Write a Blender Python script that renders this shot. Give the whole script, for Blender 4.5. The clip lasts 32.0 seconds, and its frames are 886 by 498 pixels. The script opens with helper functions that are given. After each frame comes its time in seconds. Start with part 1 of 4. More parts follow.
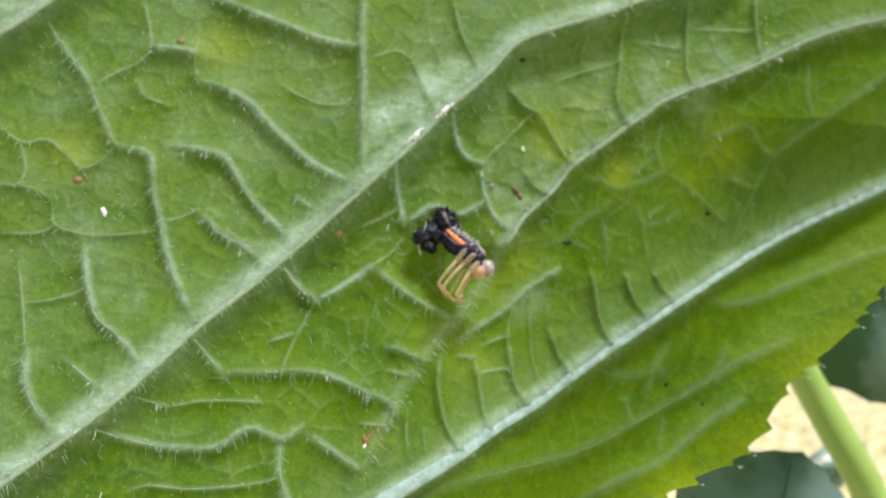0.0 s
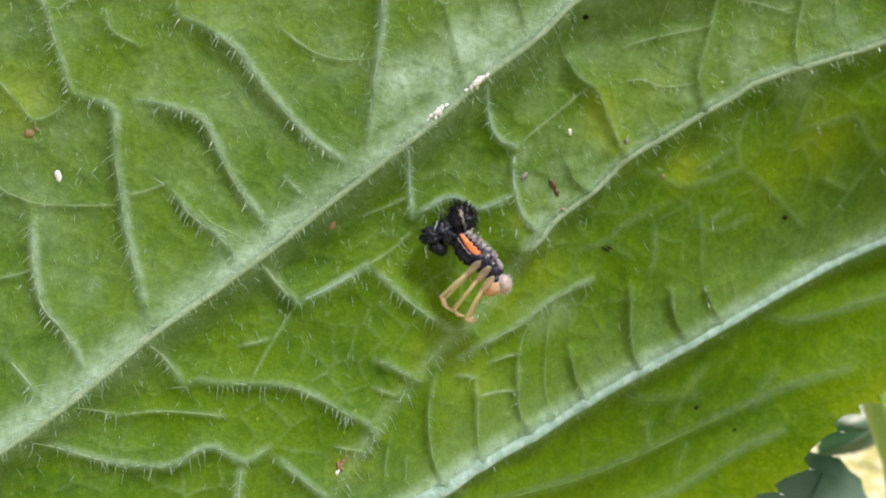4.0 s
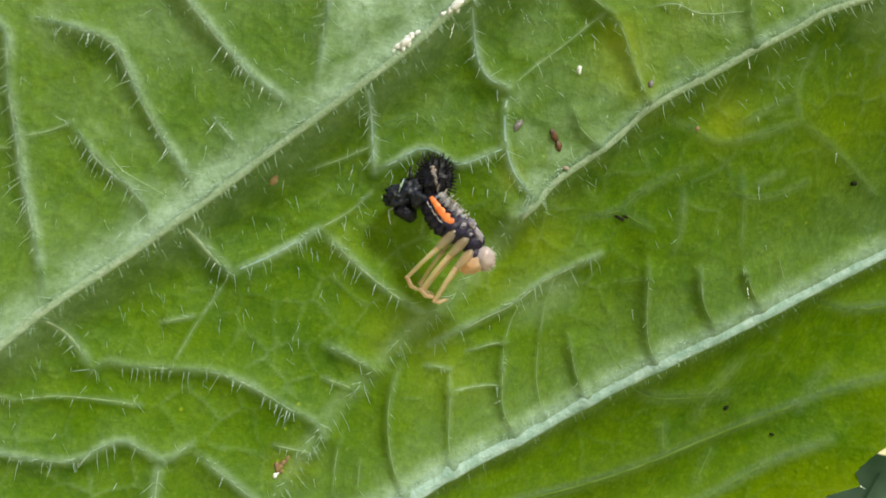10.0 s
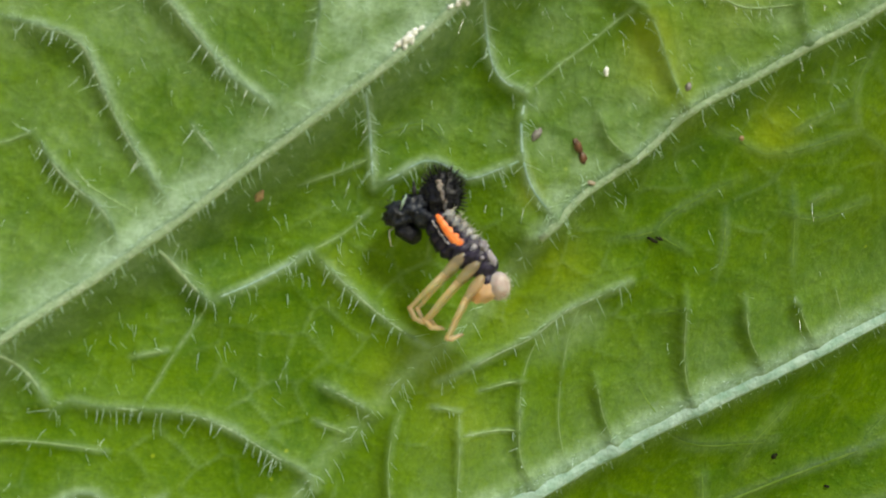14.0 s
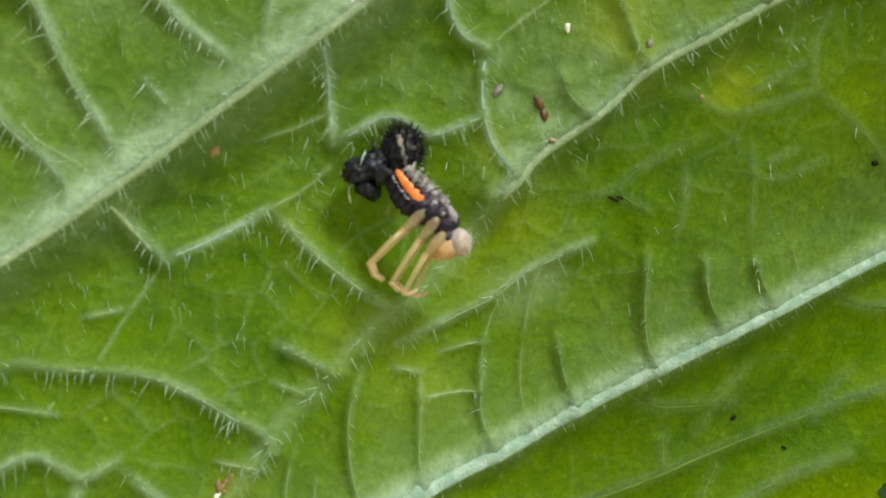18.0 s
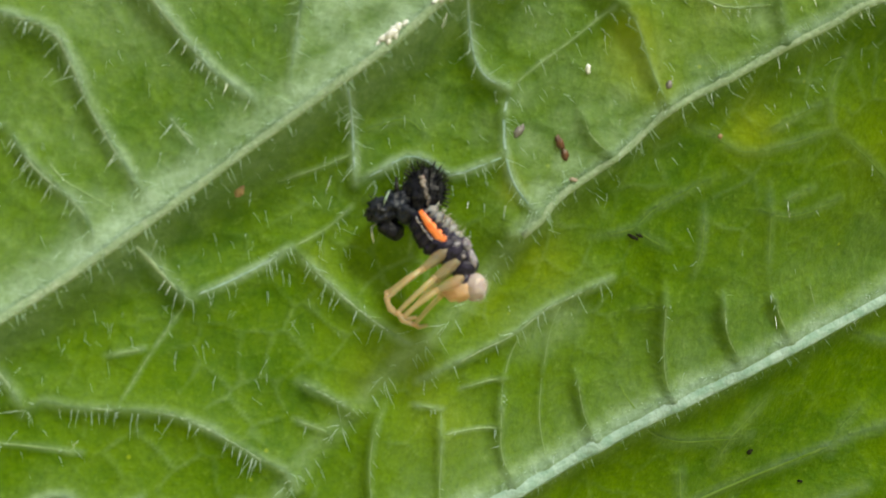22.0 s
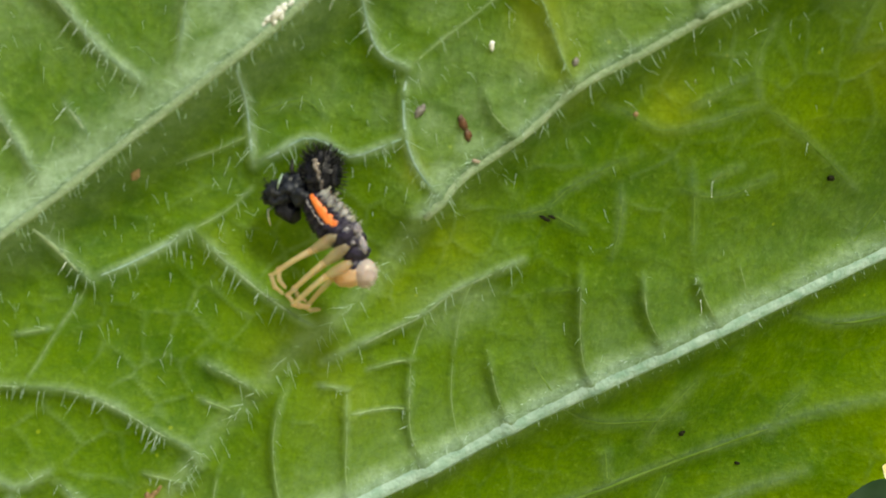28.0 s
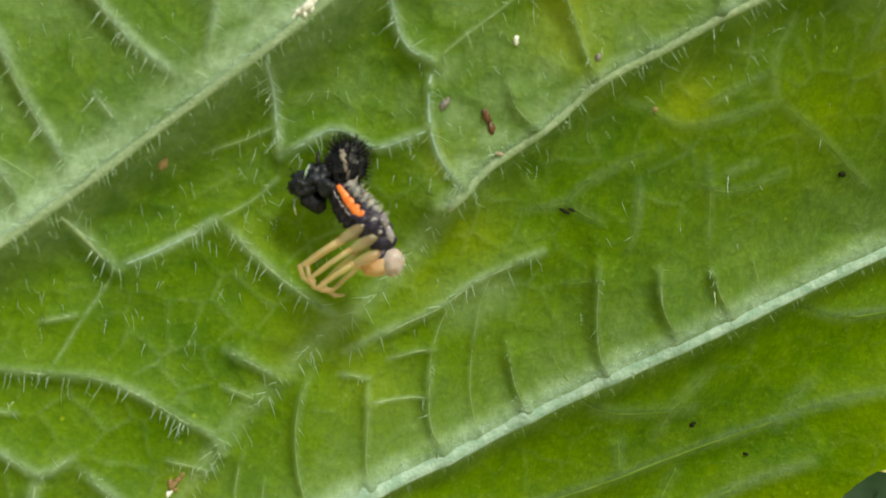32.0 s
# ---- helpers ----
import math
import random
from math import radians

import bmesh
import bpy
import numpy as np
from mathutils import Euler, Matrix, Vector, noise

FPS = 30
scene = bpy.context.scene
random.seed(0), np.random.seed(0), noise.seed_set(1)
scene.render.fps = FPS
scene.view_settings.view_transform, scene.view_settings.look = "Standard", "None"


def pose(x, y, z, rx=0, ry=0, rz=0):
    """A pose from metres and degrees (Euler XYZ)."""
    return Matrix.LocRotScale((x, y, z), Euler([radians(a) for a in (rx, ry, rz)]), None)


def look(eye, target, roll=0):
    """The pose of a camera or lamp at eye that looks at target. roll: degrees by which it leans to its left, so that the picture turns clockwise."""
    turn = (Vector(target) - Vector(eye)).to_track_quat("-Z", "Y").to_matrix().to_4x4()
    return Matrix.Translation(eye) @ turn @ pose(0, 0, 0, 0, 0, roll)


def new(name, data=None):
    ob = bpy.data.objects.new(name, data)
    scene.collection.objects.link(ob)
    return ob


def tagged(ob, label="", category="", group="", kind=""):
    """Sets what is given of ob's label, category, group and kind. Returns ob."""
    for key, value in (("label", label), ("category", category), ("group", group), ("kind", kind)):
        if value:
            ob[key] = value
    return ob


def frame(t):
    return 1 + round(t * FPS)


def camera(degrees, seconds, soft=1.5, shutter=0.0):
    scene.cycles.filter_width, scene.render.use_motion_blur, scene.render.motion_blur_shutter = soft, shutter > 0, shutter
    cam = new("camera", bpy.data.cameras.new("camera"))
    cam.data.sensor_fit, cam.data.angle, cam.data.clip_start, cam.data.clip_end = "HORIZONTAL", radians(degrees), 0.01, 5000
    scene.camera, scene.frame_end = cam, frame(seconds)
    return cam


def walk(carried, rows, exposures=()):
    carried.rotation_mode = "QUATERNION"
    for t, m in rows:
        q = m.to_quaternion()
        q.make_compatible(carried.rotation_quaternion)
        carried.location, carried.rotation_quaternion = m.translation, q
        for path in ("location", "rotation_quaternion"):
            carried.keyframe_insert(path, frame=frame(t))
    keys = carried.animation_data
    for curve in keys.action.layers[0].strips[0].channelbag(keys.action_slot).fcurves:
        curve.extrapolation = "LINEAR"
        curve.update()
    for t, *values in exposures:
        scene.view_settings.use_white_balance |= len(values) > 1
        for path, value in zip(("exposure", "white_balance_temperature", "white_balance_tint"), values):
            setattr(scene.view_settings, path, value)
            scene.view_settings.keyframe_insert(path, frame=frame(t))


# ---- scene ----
from mathutils import kdtree

cam = camera(55, 32.0, soft=1.7)
# a fixed small aperture, focused on the leaf
cam.data.dof.use_dof = True
cam.data.dof.focus_distance = 0.052
cam.data.dof.aperture_fstop = 60.0
LEAF_POSE = pose(0, 0, 0.40, -14, 0, 0)
# seconds, place and turn of the hand-held camera over the leaf
PATH = (
    (0, -0.01990, -0.06696, -0.02751, 108.344, 5.281, -8.941),
    (0.5, -0.01723, -0.06066, -0.02620, 106.700, 4.123, -7.929),
    (1, -0.01557, -0.05788, -0.02496, 106.720, 3.771, -7.213),
    (1.5, -0.01446, -0.05792, -0.02228, 105.251, 2.491, -6.418),
    (2, -0.01432, -0.05850, -0.02058, 103.532, 1.779, -6.052),
    (2.5, -0.01376, -0.05851, -0.01970, 102.081, 1.126, -6.277),
    (3, -0.01406, -0.05875, -0.01769, 100.699, 0.509, -6.075),
    (3.5, -0.01447, -0.05961, -0.01386, 98.143, -0.608, -6.619),
    (5.5, -0.01076, -0.05939, -0.00342, 87.090, -6.005, -3.519),
    (6, -0.00745, -0.05878, -0.00612, 88.717, -4.724, -2.166),
    (6.5, -0.00635, -0.05691, -0.00903, 90.889, -3.779, -2.032),
    (7, -0.00733, -0.05234, -0.00912, 91.455, -3.713, -1.287),
    (7.5, -0.00706, -0.05011, -0.00700, 89.903, -4.210, -0.994),
    (8, -0.00777, -0.05017, -0.00543, 89.543, -4.631, -1.182),
    (8.5, -0.00772, -0.04953, -0.00538, 88.987, -4.792, -1.205),
    (9, -0.00783, -0.04903, -0.00539, 88.680, -4.885, -1.310),
    (9.5, -0.00676, -0.04915, -0.00539, 88.457, -4.850, -1.809),
    (10, -0.00781, -0.04916, -0.00609, 89.027, -4.480, -1.777),
    (10.5, -0.00953, -0.04958, -0.00483, 89.169, -5.034, -1.812),
    (11, -0.00811, -0.04657, -0.00642, 89.804, -4.855, -0.976),
    (11.5, -0.00623, -0.04310, -0.00768, 90.676, -4.691, 0.399),
    (12, -0.00450, -0.04290, -0.00870, 91.683, -4.175, 0.195),
    (12.5, -0.00571, -0.04338, -0.00725, 91.166, -4.329, 0.272),
    (13, -0.00671, -0.04371, -0.00649, 90.959, -4.441, -0.027),
    (13.5, -0.00683, -0.04332, -0.00601, 90.541, -4.762, 0.182),
    (15.5, -0.00663, -0.04292, -0.00771, 92.327, -3.967, -2.215),
    (16, -0.00867, -0.04312, -0.00704, 91.860, -4.440, -2.322),
    (16.5, -0.00856, -0.04321, -0.00600, 91.899, -4.592, -2.251),
    (17, -0.00922, -0.04293, -0.00729, 91.363, -4.518, -2.920),
    (17.5, -0.00902, -0.04287, -0.00858, 91.507, -4.588, -3.167),
    (18, -0.00659, -0.04270, -0.00803, 90.559, -4.398, -2.716),
    (18.5, -0.00690, -0.04303, -0.00793, 91.150, -4.166, -2.838),
    (19, -0.00842, -0.04338, -0.00597, 91.001, -4.527, -2.654),
    (19.5, -0.00811, -0.04334, -0.00571, 91.364, -4.681, -2.554),
    (20, -0.00844, -0.04320, -0.00613, 90.922, -4.732, -3.305),
    (20.5, -0.00866, -0.04303, -0.00698, 90.923, -4.459, -3.570),
    (21, -0.00698, -0.04291, -0.00737, 90.808, -4.189, -2.772),
    (21.5, -0.00716, -0.04295, -0.00772, 91.542, -4.175, -2.717),
    (22, -0.00782, -0.04298, -0.00675, 91.322, -4.550, -2.743),
    (22.5, -0.00720, -0.04269, -0.00747, 91.921, -4.344, -2.372),
    (23, -0.00628, -0.04275, -0.00784, 91.441, -4.420, -2.134),
    (23.5, -0.00383, -0.04248, -0.00839, 90.465, -4.014, -1.770),
    (24, -0.00449, -0.04289, -0.00920, 91.125, -3.969, -2.123),
    (24.5, -0.00389, -0.04303, -0.00701, 89.705, -4.052, -1.545),
    (25, -0.00576, -0.04351, -0.00651, 90.290, -4.281, -2.309),
    (25.5, -0.00617, -0.04314, -0.00714, 89.909, -4.573, -2.292),
    (27.5, -0.00258, -0.04343, -0.00677, 88.121, -5.262, 0.634),
    (28, 0.00021, -0.04249, -0.00404, 87.087, -4.836, 1.551),
    (28.5, 0.00179, -0.04233, -0.00248, 86.183, -4.397, 2.870),
    (29, 0.00252, -0.04230, -0.00233, 86.596, -4.331, 3.101),
    (29.5, 0.00260, -0.04238, -0.00148, 86.087, -4.574, 2.387),
    (30, 0.00160, -0.04278, -0.00198, 86.879, -4.855, 1.576),
    (30.5, 0.00186, -0.04310, -0.00111, 85.920, -4.907, 0.928),
    (31, 0.00062, -0.04353, -0.00219, 86.309, -4.989, 0.792),
    (31.5, -0.00104, -0.04336, -0.00432, 86.762, -5.318, 0.763),
    (32, -0.00167, -0.04320, -0.00467, 87.226, -5.296, 0.526),
)
walk(cam, [(t, LEAF_POSE @ pose(*p)) for t, *p in PATH], [(0.0, 0.60, 6550, 13), (3.0, 0.53, 6700, 11), (8.0, 0.43, 7200, 1), (20.0, 0.42, 7700, -5), (30.0, 0.42, 8300, -8), (32.0, 0.40, 8500, -9)])

# ---- units: the leaf's own frame is in millimetres, x along its width, z up the picture, -y towards the viewer ----
MM = 0.001


def mm(x, y, z):
    return Vector((x * MM, y * MM, z * MM))


# ---- light ----
world = bpy.data.worlds.new("world")
scene.world = world
world.use_nodes = True
nt = world.node_tree
sky = nt.nodes.new("ShaderNodeTexSky")
sky.sky_type = "NISHITA"
sky.sun_disc = False
SUN_TO = (LEAF_POSE.to_3x3() @ Vector((0.34, -0.52, 0.78))).normalized()
sky.sun_elevation = math.asin(SUN_TO.z)
sky.sun_rotation = math.atan2(SUN_TO.x, SUN_TO.y)
nt.nodes["Background"].inputs[1].default_value = 0.055
nt.links.new(sky.outputs[0], nt.nodes["Background"].inputs[0])
sun_data = bpy.data.lights.new("sun", "SUN")
sun_data.energy, sun_data.angle, sun_data.color = 4.3, radians(12), (1.0, 0.95, 0.86)
sun = new("sun", sun_data)
sun.matrix_world = look(SUN_TO * 5, (0, 0, 0))


# ---- materials ----
def material(name, base, rough=0.5, second=None, scale=800.0, bump=0.0, bump_scale=3000.0, metal=0.0, sss=0.0,
             translucent=0.0, glow_colour=None, spec=0.5, mix=(0.35, 0.65), detail=5.0, coat=0.0, clear=0.0):
    m = bpy.data.materials.new(name)
    m.use_nodes = True
    t = m.node_tree
    b = t.nodes["Principled BSDF"]
    b.inputs["Roughness"].default_value, b.inputs["Metallic"].default_value = rough, metal
    b.inputs["Specular IOR Level"].default_value = spec
    b.inputs["Coat Weight"].default_value = coat
    where = t.nodes.new("ShaderNodeTexCoord")
    colour = t.nodes.new("ShaderNodeMix")
    colour.data_type = "RGBA"
    colour.inputs[6].default_value = (*base, 1)
    colour.inputs[7].default_value = (*(second or [c * 0.7 for c in base]), 1)
    grain = t.nodes.new("ShaderNodeTexNoise")
    grain.inputs["Scale"].default_value, grain.inputs["Detail"].default_value = scale, detail
    ramp = t.nodes.new("ShaderNodeMapRange")
    ramp.inputs[1].default_value, ramp.inputs[2].default_value = mix
    t.links.new(where.outputs["Object"], grain.inputs["Vector"])
    t.links.new(grain.outputs["Fac"], ramp.inputs[0])
    t.links.new(ramp.outputs[0], colour.inputs[0])
    t.links.new(colour.outputs[2], b.inputs["Base Color"])
    if sss:
        b.inputs["Subsurface Weight"].default_value = sss
        b.inputs["Subsurface Radius"].default_value = (0.6 * MM, 0.35 * MM, 0.2 * MM)
        b.inputs["Subsurface Scale"].default_value = 1.0
    if bump:
        fine = t.nodes.new("ShaderNodeTexNoise")
        fine.inputs["Scale"].default_value, fine.inputs["Detail"].default_value = bump_scale, 4
        t.links.new(where.outputs["Object"], fine.inputs["Vector"])
        bn = t.nodes.new("ShaderNodeBump")
        bn.inputs["Strength"].default_value, bn.inputs["Distance"].default_value = bump, 0.15 * MM
        t.links.new(fine.outputs["Fac"], bn.inputs["Height"])
        t.links.new(bn.outputs[0], b.inputs["Normal"])
    if translucent:
        tr = t.nodes.new("ShaderNodeBsdfTranslucent")
        tr.inputs[0].default_value = (*(glow_colour or base), 1)
        mx = t.nodes.new("ShaderNodeMixShader")
        mx.inputs[0].default_value = translucent
        t.links.new(b.outputs[0], mx.inputs[1])
        t.links.new(tr.outputs[0], mx.inputs[2])
        t.links.new(mx.outputs[0], t.nodes["Material Output"].inputs["Surface"])
    if clear:
        see, over = t.nodes.new("ShaderNodeBsdfTransparent"), t.nodes.new("ShaderNodeMixShader")
        over.inputs[0].default_value = clear
        t.links.new(t.nodes["Material Output"].inputs["Surface"].links[0].from_socket, over.inputs[1])
        t.links.new(see.outputs[0], over.inputs[2])
        t.links.new(over.outputs[0], t.nodes["Material Output"].inputs["Surface"])
    return m


def leaf_material():
    """Underside of the leaf: green with yellowish patches, paler towards the veins, fine net of veinlets in relief."""
    m = bpy.data.materials.new("leaf_underside")
    m.use_nodes = True
    t = m.node_tree
    n, link = t.nodes.new, t.links.new
    b = t.nodes["Principled BSDF"]
    where = n("ShaderNodeTexCoord")

    def noise_at(scale, detail=4.0, rough=0.55):
        k = n("ShaderNodeTexNoise")
        k.inputs["Scale"].default_value, k.inputs["Detail"].default_value, k.inputs["Roughness"].default_value = scale, detail, rough
        link(where.outputs["Object"], k.inputs["Vector"])
        return k.outputs["Fac"]

    def ranged(value, lo, hi, a=0.0, z=1.0):
        k = n("ShaderNodeMapRange")
        k.inputs[1].default_value, k.inputs[2].default_value, k.inputs[3].default_value, k.inputs[4].default_value = lo, hi, a, z
        link(value, k.inputs[0])
        return k.outputs[0]

    def mixed(fac, a, z):
        k = n("ShaderNodeMix")
        k.data_type = "RGBA"
        for socket, v in ((k.inputs[6], a), (k.inputs[7], z)):
            if isinstance(v, tuple):
                socket.default_value = (*v, 1)
            else:
                link(v, socket)
        link(fac, k.inputs[0])
        return k.outputs[2]

    def times(a, z):
        k = n("ShaderNodeMath")
        k.operation = "MULTIPLY"
        link(a, k.inputs[0])
        if isinstance(z, float):
            k.inputs[1].default_value = z
        else:
            link(z, k.inputs[1])
        return k.outputs[0]

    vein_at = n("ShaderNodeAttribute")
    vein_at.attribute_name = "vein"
    yellow_at = n("ShaderNodeAttribute")
    yellow_at.attribute_name = "yellow"
    cells = n("ShaderNodeTexVoronoi")
    cells.feature = "DISTANCE_TO_EDGE"
    cells.inputs["Scale"].default_value = 620.0
    warp = n("ShaderNodeVectorMath")
    warp.operation = "ADD"
    wn = n("ShaderNodeTexNoise")
    wn.inputs["Scale"].default_value = 500.0
    small = n("ShaderNodeVectorMath")
    small.operation = "SCALE"
    small.inputs["Scale"].default_value = 0.0012
    link(where.outputs["Object"], wn.inputs["Vector"])
    link(wn.outputs["Color"], small.inputs[0])
    link(where.outputs["Object"], warp.inputs[0])
    link(small.outputs[0], warp.inputs[1])
    link(warp.outputs[0], cells.inputs["Vector"])
    net = ranged(cells.outputs["Distance"], 0.0, 0.10, 1.0, 0.0)
    green = mixed(ranged(noise_at(90.0), 0.38, 0.64), (0.046, 0.122, 0.0004), (0.084, 0.174, 0.0004))
    green = mixed(ranged(noise_at(700.0, 6.0, 0.7), 0.38, 0.66, 0.0, 0.75), green, (0.112, 0.212, 0.002))
    green = mixed(ranged(noise_at(1500.0, 5.0, 0.7), 0.50, 0.72, 0.0, 0.4), green, (0.030, 0.085, 0.001))
    green = mixed(ranged(noise_at(3400.0, 4.0, 0.65), 0.46, 0.66, 0.0, 0.35), green, (0.030, 0.082, 0.001))
    green = mixed(ranged(noise_at(2600.0, 4.0, 0.65), 0.58, 0.74, 0.0, 0.5), green, (0.17, 0.28, 0.05))
    green = mixed(times(yellow_at.outputs["Fac"], ranged(noise_at(160.0), 0.3, 0.6)), green, (0.26, 0.345, 0.010))
    green = mixed(times(net, 0.16), green, (0.030, 0.085, 0.001))
    fine_cells = n("ShaderNodeTexVoronoi")
    fine_cells.feature = "DISTANCE_TO_EDGE"
    fine_cells.inputs["Scale"].default_value = 1500.0
    link(warp.outputs[0], fine_cells.inputs["Vector"])
    fine_net = ranged(fine_cells.outputs["Distance"], 0.0, 0.16, 1.0, 0.0)
    green = mixed(times(fine_net, ranged(noise_at(300.0), 0.4, 0.65, 0.03, 0.18)), green, (0.028, 0.085, 0.001))
    specks = n("ShaderNodeTexVoronoi")
    specks.inputs["Scale"].default_value = 330.0
    link(where.outputs["Object"], specks.inputs["Vector"])
    green = mixed(ranged(specks.outputs["Distance"], 0.02, 0.045, 0.45, 0.0), green, (0.36, 0.46, 0.03))
    # pale vein colour, with the sheen painted along one side of each vein
    vein_sheen = times(vein_at.outputs["Fac"], ranged(noise_at(1300.0, 6.0, 0.75), 0.32, 0.64, 0.50, 1.25))
    vein_sheen = times(vein_sheen, ranged(noise_at(260.0, 3.0), 0.36, 0.62, 0.55, 1.15))
    green = mixed(vein_sheen, green, (0.38, 0.535, 0.465))
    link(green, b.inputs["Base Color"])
    b.inputs["Roughness"].default_value = 0.42
    b.inputs["Specular IOR Level"].default_value = 0.07
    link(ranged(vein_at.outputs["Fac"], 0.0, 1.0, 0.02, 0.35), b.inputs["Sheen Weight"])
    b.inputs["Sheen Roughness"].default_value = 0.4
    total = n("ShaderNodeMath")
    total.operation = "ADD"
    link(times(net, 0.12), total.inputs[0])
    link(times(noise_at(2600.0, 6.0, 0.65), 1.1), total.inputs[1])
    bn = n("ShaderNodeBump")
    bn.inputs["Strength"].default_value, bn.inputs["Distance"].default_value = 0.6, 0.20 * MM
    link(total.outputs[0], bn.inputs["Height"])
    link(bn.outputs[0], b.inputs["Normal"])
    tr = n("ShaderNodeBsdfTranslucent")
    bright = n("ShaderNodeVectorMath")
    bright.operation = "MULTIPLY"
    bright.inputs[1].default_value = (1.5, 1.35, 0.5)
    link(green, bright.inputs[0])
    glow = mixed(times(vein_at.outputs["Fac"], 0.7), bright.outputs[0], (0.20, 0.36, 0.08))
    link(glow, tr.inputs[0])
    mx = n("ShaderNodeMixShader")
    mx.inputs[0].default_value = 0.36
    link(b.outputs[0], mx.inputs[1])
    link(tr.outputs[0], mx.inputs[2])
    link(mx.outputs[0], t.nodes["Material Output"].inputs["Surface"])
    return m


LEAF_MAT = leaf_material()
MIDRIB_MAT = material("midrib_flesh", (0.30, 0.42, 0.28), 0.6, (0.42, 0.53, 0.41), 2200.0, 0.6, 6000.0, spec=0.2, detail=9.0, translucent=0.25,
                      glow_colour=(0.3, 0.45, 0.1), mix=(0.45, 0.75))
VEIN_MAT = material("vein_flesh", (0.25, 0.41, 0.36), 0.5, (0.43, 0.59, 0.58), 1300.0, 0.7, 4200.0, spec=0.25, detail=9.0, translucent=0.25,
                    glow_colour=(0.35, 0.5, 0.12))
SIDEVEIN_MAT = material("side_vein_flesh", (0.26, 0.38, 0.22), 0.5, (0.36, 0.48, 0.33), 1600.0, 0.9, 3500.0, translucent=0.25,
                        glow_colour=(0.3, 0.45, 0.1))
VEINLET_MAT = material("veinlet_flesh", (0.19, 0.31, 0.12), 0.42, (0.27, 0.39, 0.19), 1600.0, 0.8, 3500.0, translucent=0.25,
                       glow_colour=(0.2, 0.4, 0.06))
FAINT_MAT = material("faint_vein_flesh", (0.11, 0.21, 0.025), 0.5, (0.17, 0.28, 0.07), 900.0, 0.6, 2600.0, spec=0.1, translucent=0.3,
                     glow_colour=(0.2, 0.35, 0.04))
HAIR_MAT = material("leaf_hair", (0.68, 0.84, 0.92), 0.3, (0.42, 0.58, 0.54), 700.0, translucent=0.5,
                    glow_colour=(0.5, 0.7, 0.4), spec=0.9, mix=(0.42, 0.58))
STEM_MAT = material("stem_skin", (0.25, 0.40, 0.09), 0.45, (0.33, 0.46, 0.14), 120.0, 0.5, 900.0)
# blue tint in the black and dark skins stands in for reflected sky
BLACK_MAT = material("black_shed_skin", (0.003, 0.003, 0.007), 0.42, (0.010, 0.010, 0.019), 1500.0, 0.6, 5000.0, spec=0.24)
SPINE_MAT = material("black_spine", (0.005, 0.005, 0.007), 0.45, (0.012, 0.012, 0.015), 2000.0, spec=0.3)
DARK_MAT = material("dark_larva_skin", (0.007, 0.006, 0.014), 0.40, (0.028, 0.023, 0.052), 2200.0, 0.5, 5000.0, spec=0.22)
ORANGE_MAT = material("orange_patch", (0.82, 0.145, 0.03), 0.38, (0.88, 0.24, 0.07), 2500.0, 0.4, 5000.0, sss=0.3)
PALE_MAT = material("pale_skin", (0.47, 0.43, 0.47), 0.3, (0.40, 0.31, 0.32), 1300.0, 0.5, 3000.0, sss=0.5, clear=0.15)
LEG_MAT = material("pale_leg", (0.83, 0.67, 0.46), 0.2, (0.76, 0.55, 0.40), 900.0, 0.2, 5000.0, sss=0.4, translucent=0.45,
                   glow_colour=(0.85, 0.62, 0.28), spec=0.7, coat=0.5, clear=0.52)
STRIP_MAT = material("pinkish_grey_strip", (0.30, 0.25, 0.25), 0.45, (0.12, 0.10, 0.11), 2200.0, 0.5, 5000.0, sss=0.3)
FLANK_MAT = material("grey_translucent_flank", (0.33, 0.33, 0.37), 0.4, (0.07, 0.065, 0.09), 2600.0, 0.5, 5000.0, sss=0.4)
LILAC_MAT = material("lilac_grey_skin", (0.34, 0.31, 0.39), 0.4, (0.10, 0.09, 0.13), 2600.0, 0.4, 5000.0, sss=0.3)
BLUEBLACK_MAT = material("blue_black_skin", (0.006, 0.007, 0.013), 0.38, (0.026, 0.031, 0.052), 1500.0, 0.7, 4000.0, spec=0.25)
HIP_MAT = material("translucent_hip", (0.58, 0.46, 0.32), 0.25, (0.44, 0.36, 0.26), 900.0, 0.2, 5000.0, sss=0.4, translucent=0.35,
                   glow_colour=(0.6, 0.5, 0.25), clear=0.5)
SHIN_MAT = material("pinkish_shin", (0.80, 0.54, 0.38), 0.3, (0.74, 0.56, 0.42), 900.0, 0.2, 5000.0, sss=0.4, translucent=0.35,
                    glow_colour=(0.75, 0.5, 0.25), spec=0.6, clear=0.55)
MOUTH_MAT = material("pink_mouthpart", (0.66, 0.36, 0.19), 0.35, (0.58, 0.40, 0.28), 1600.0, 0.4, 3000.0, sss=0.4, clear=0.25)
TUFT_MAT = material("pale_bristle", (0.74, 0.75, 0.70), 0.4, (0.6, 0.6, 0.56), 1500.0, translucent=0.3)
BROWN_MAT = material("brown_crumb", (0.022, 0.009, 0.006), 0.45, (0.12, 0.05, 0.022), 1800.0, 0.6, 4000.0)
GREYBROWN_MAT = material("greyish_crumb", (0.06, 0.045, 0.05), 0.5, (0.19, 0.18, 0.19), 1500.0, 0.6, 4000.0)
WHITE_MAT = material("white_crumb", (0.76, 0.80, 0.86), 0.5, (0.62, 0.62, 0.66), 1800.0, 0.6, 4000.0)
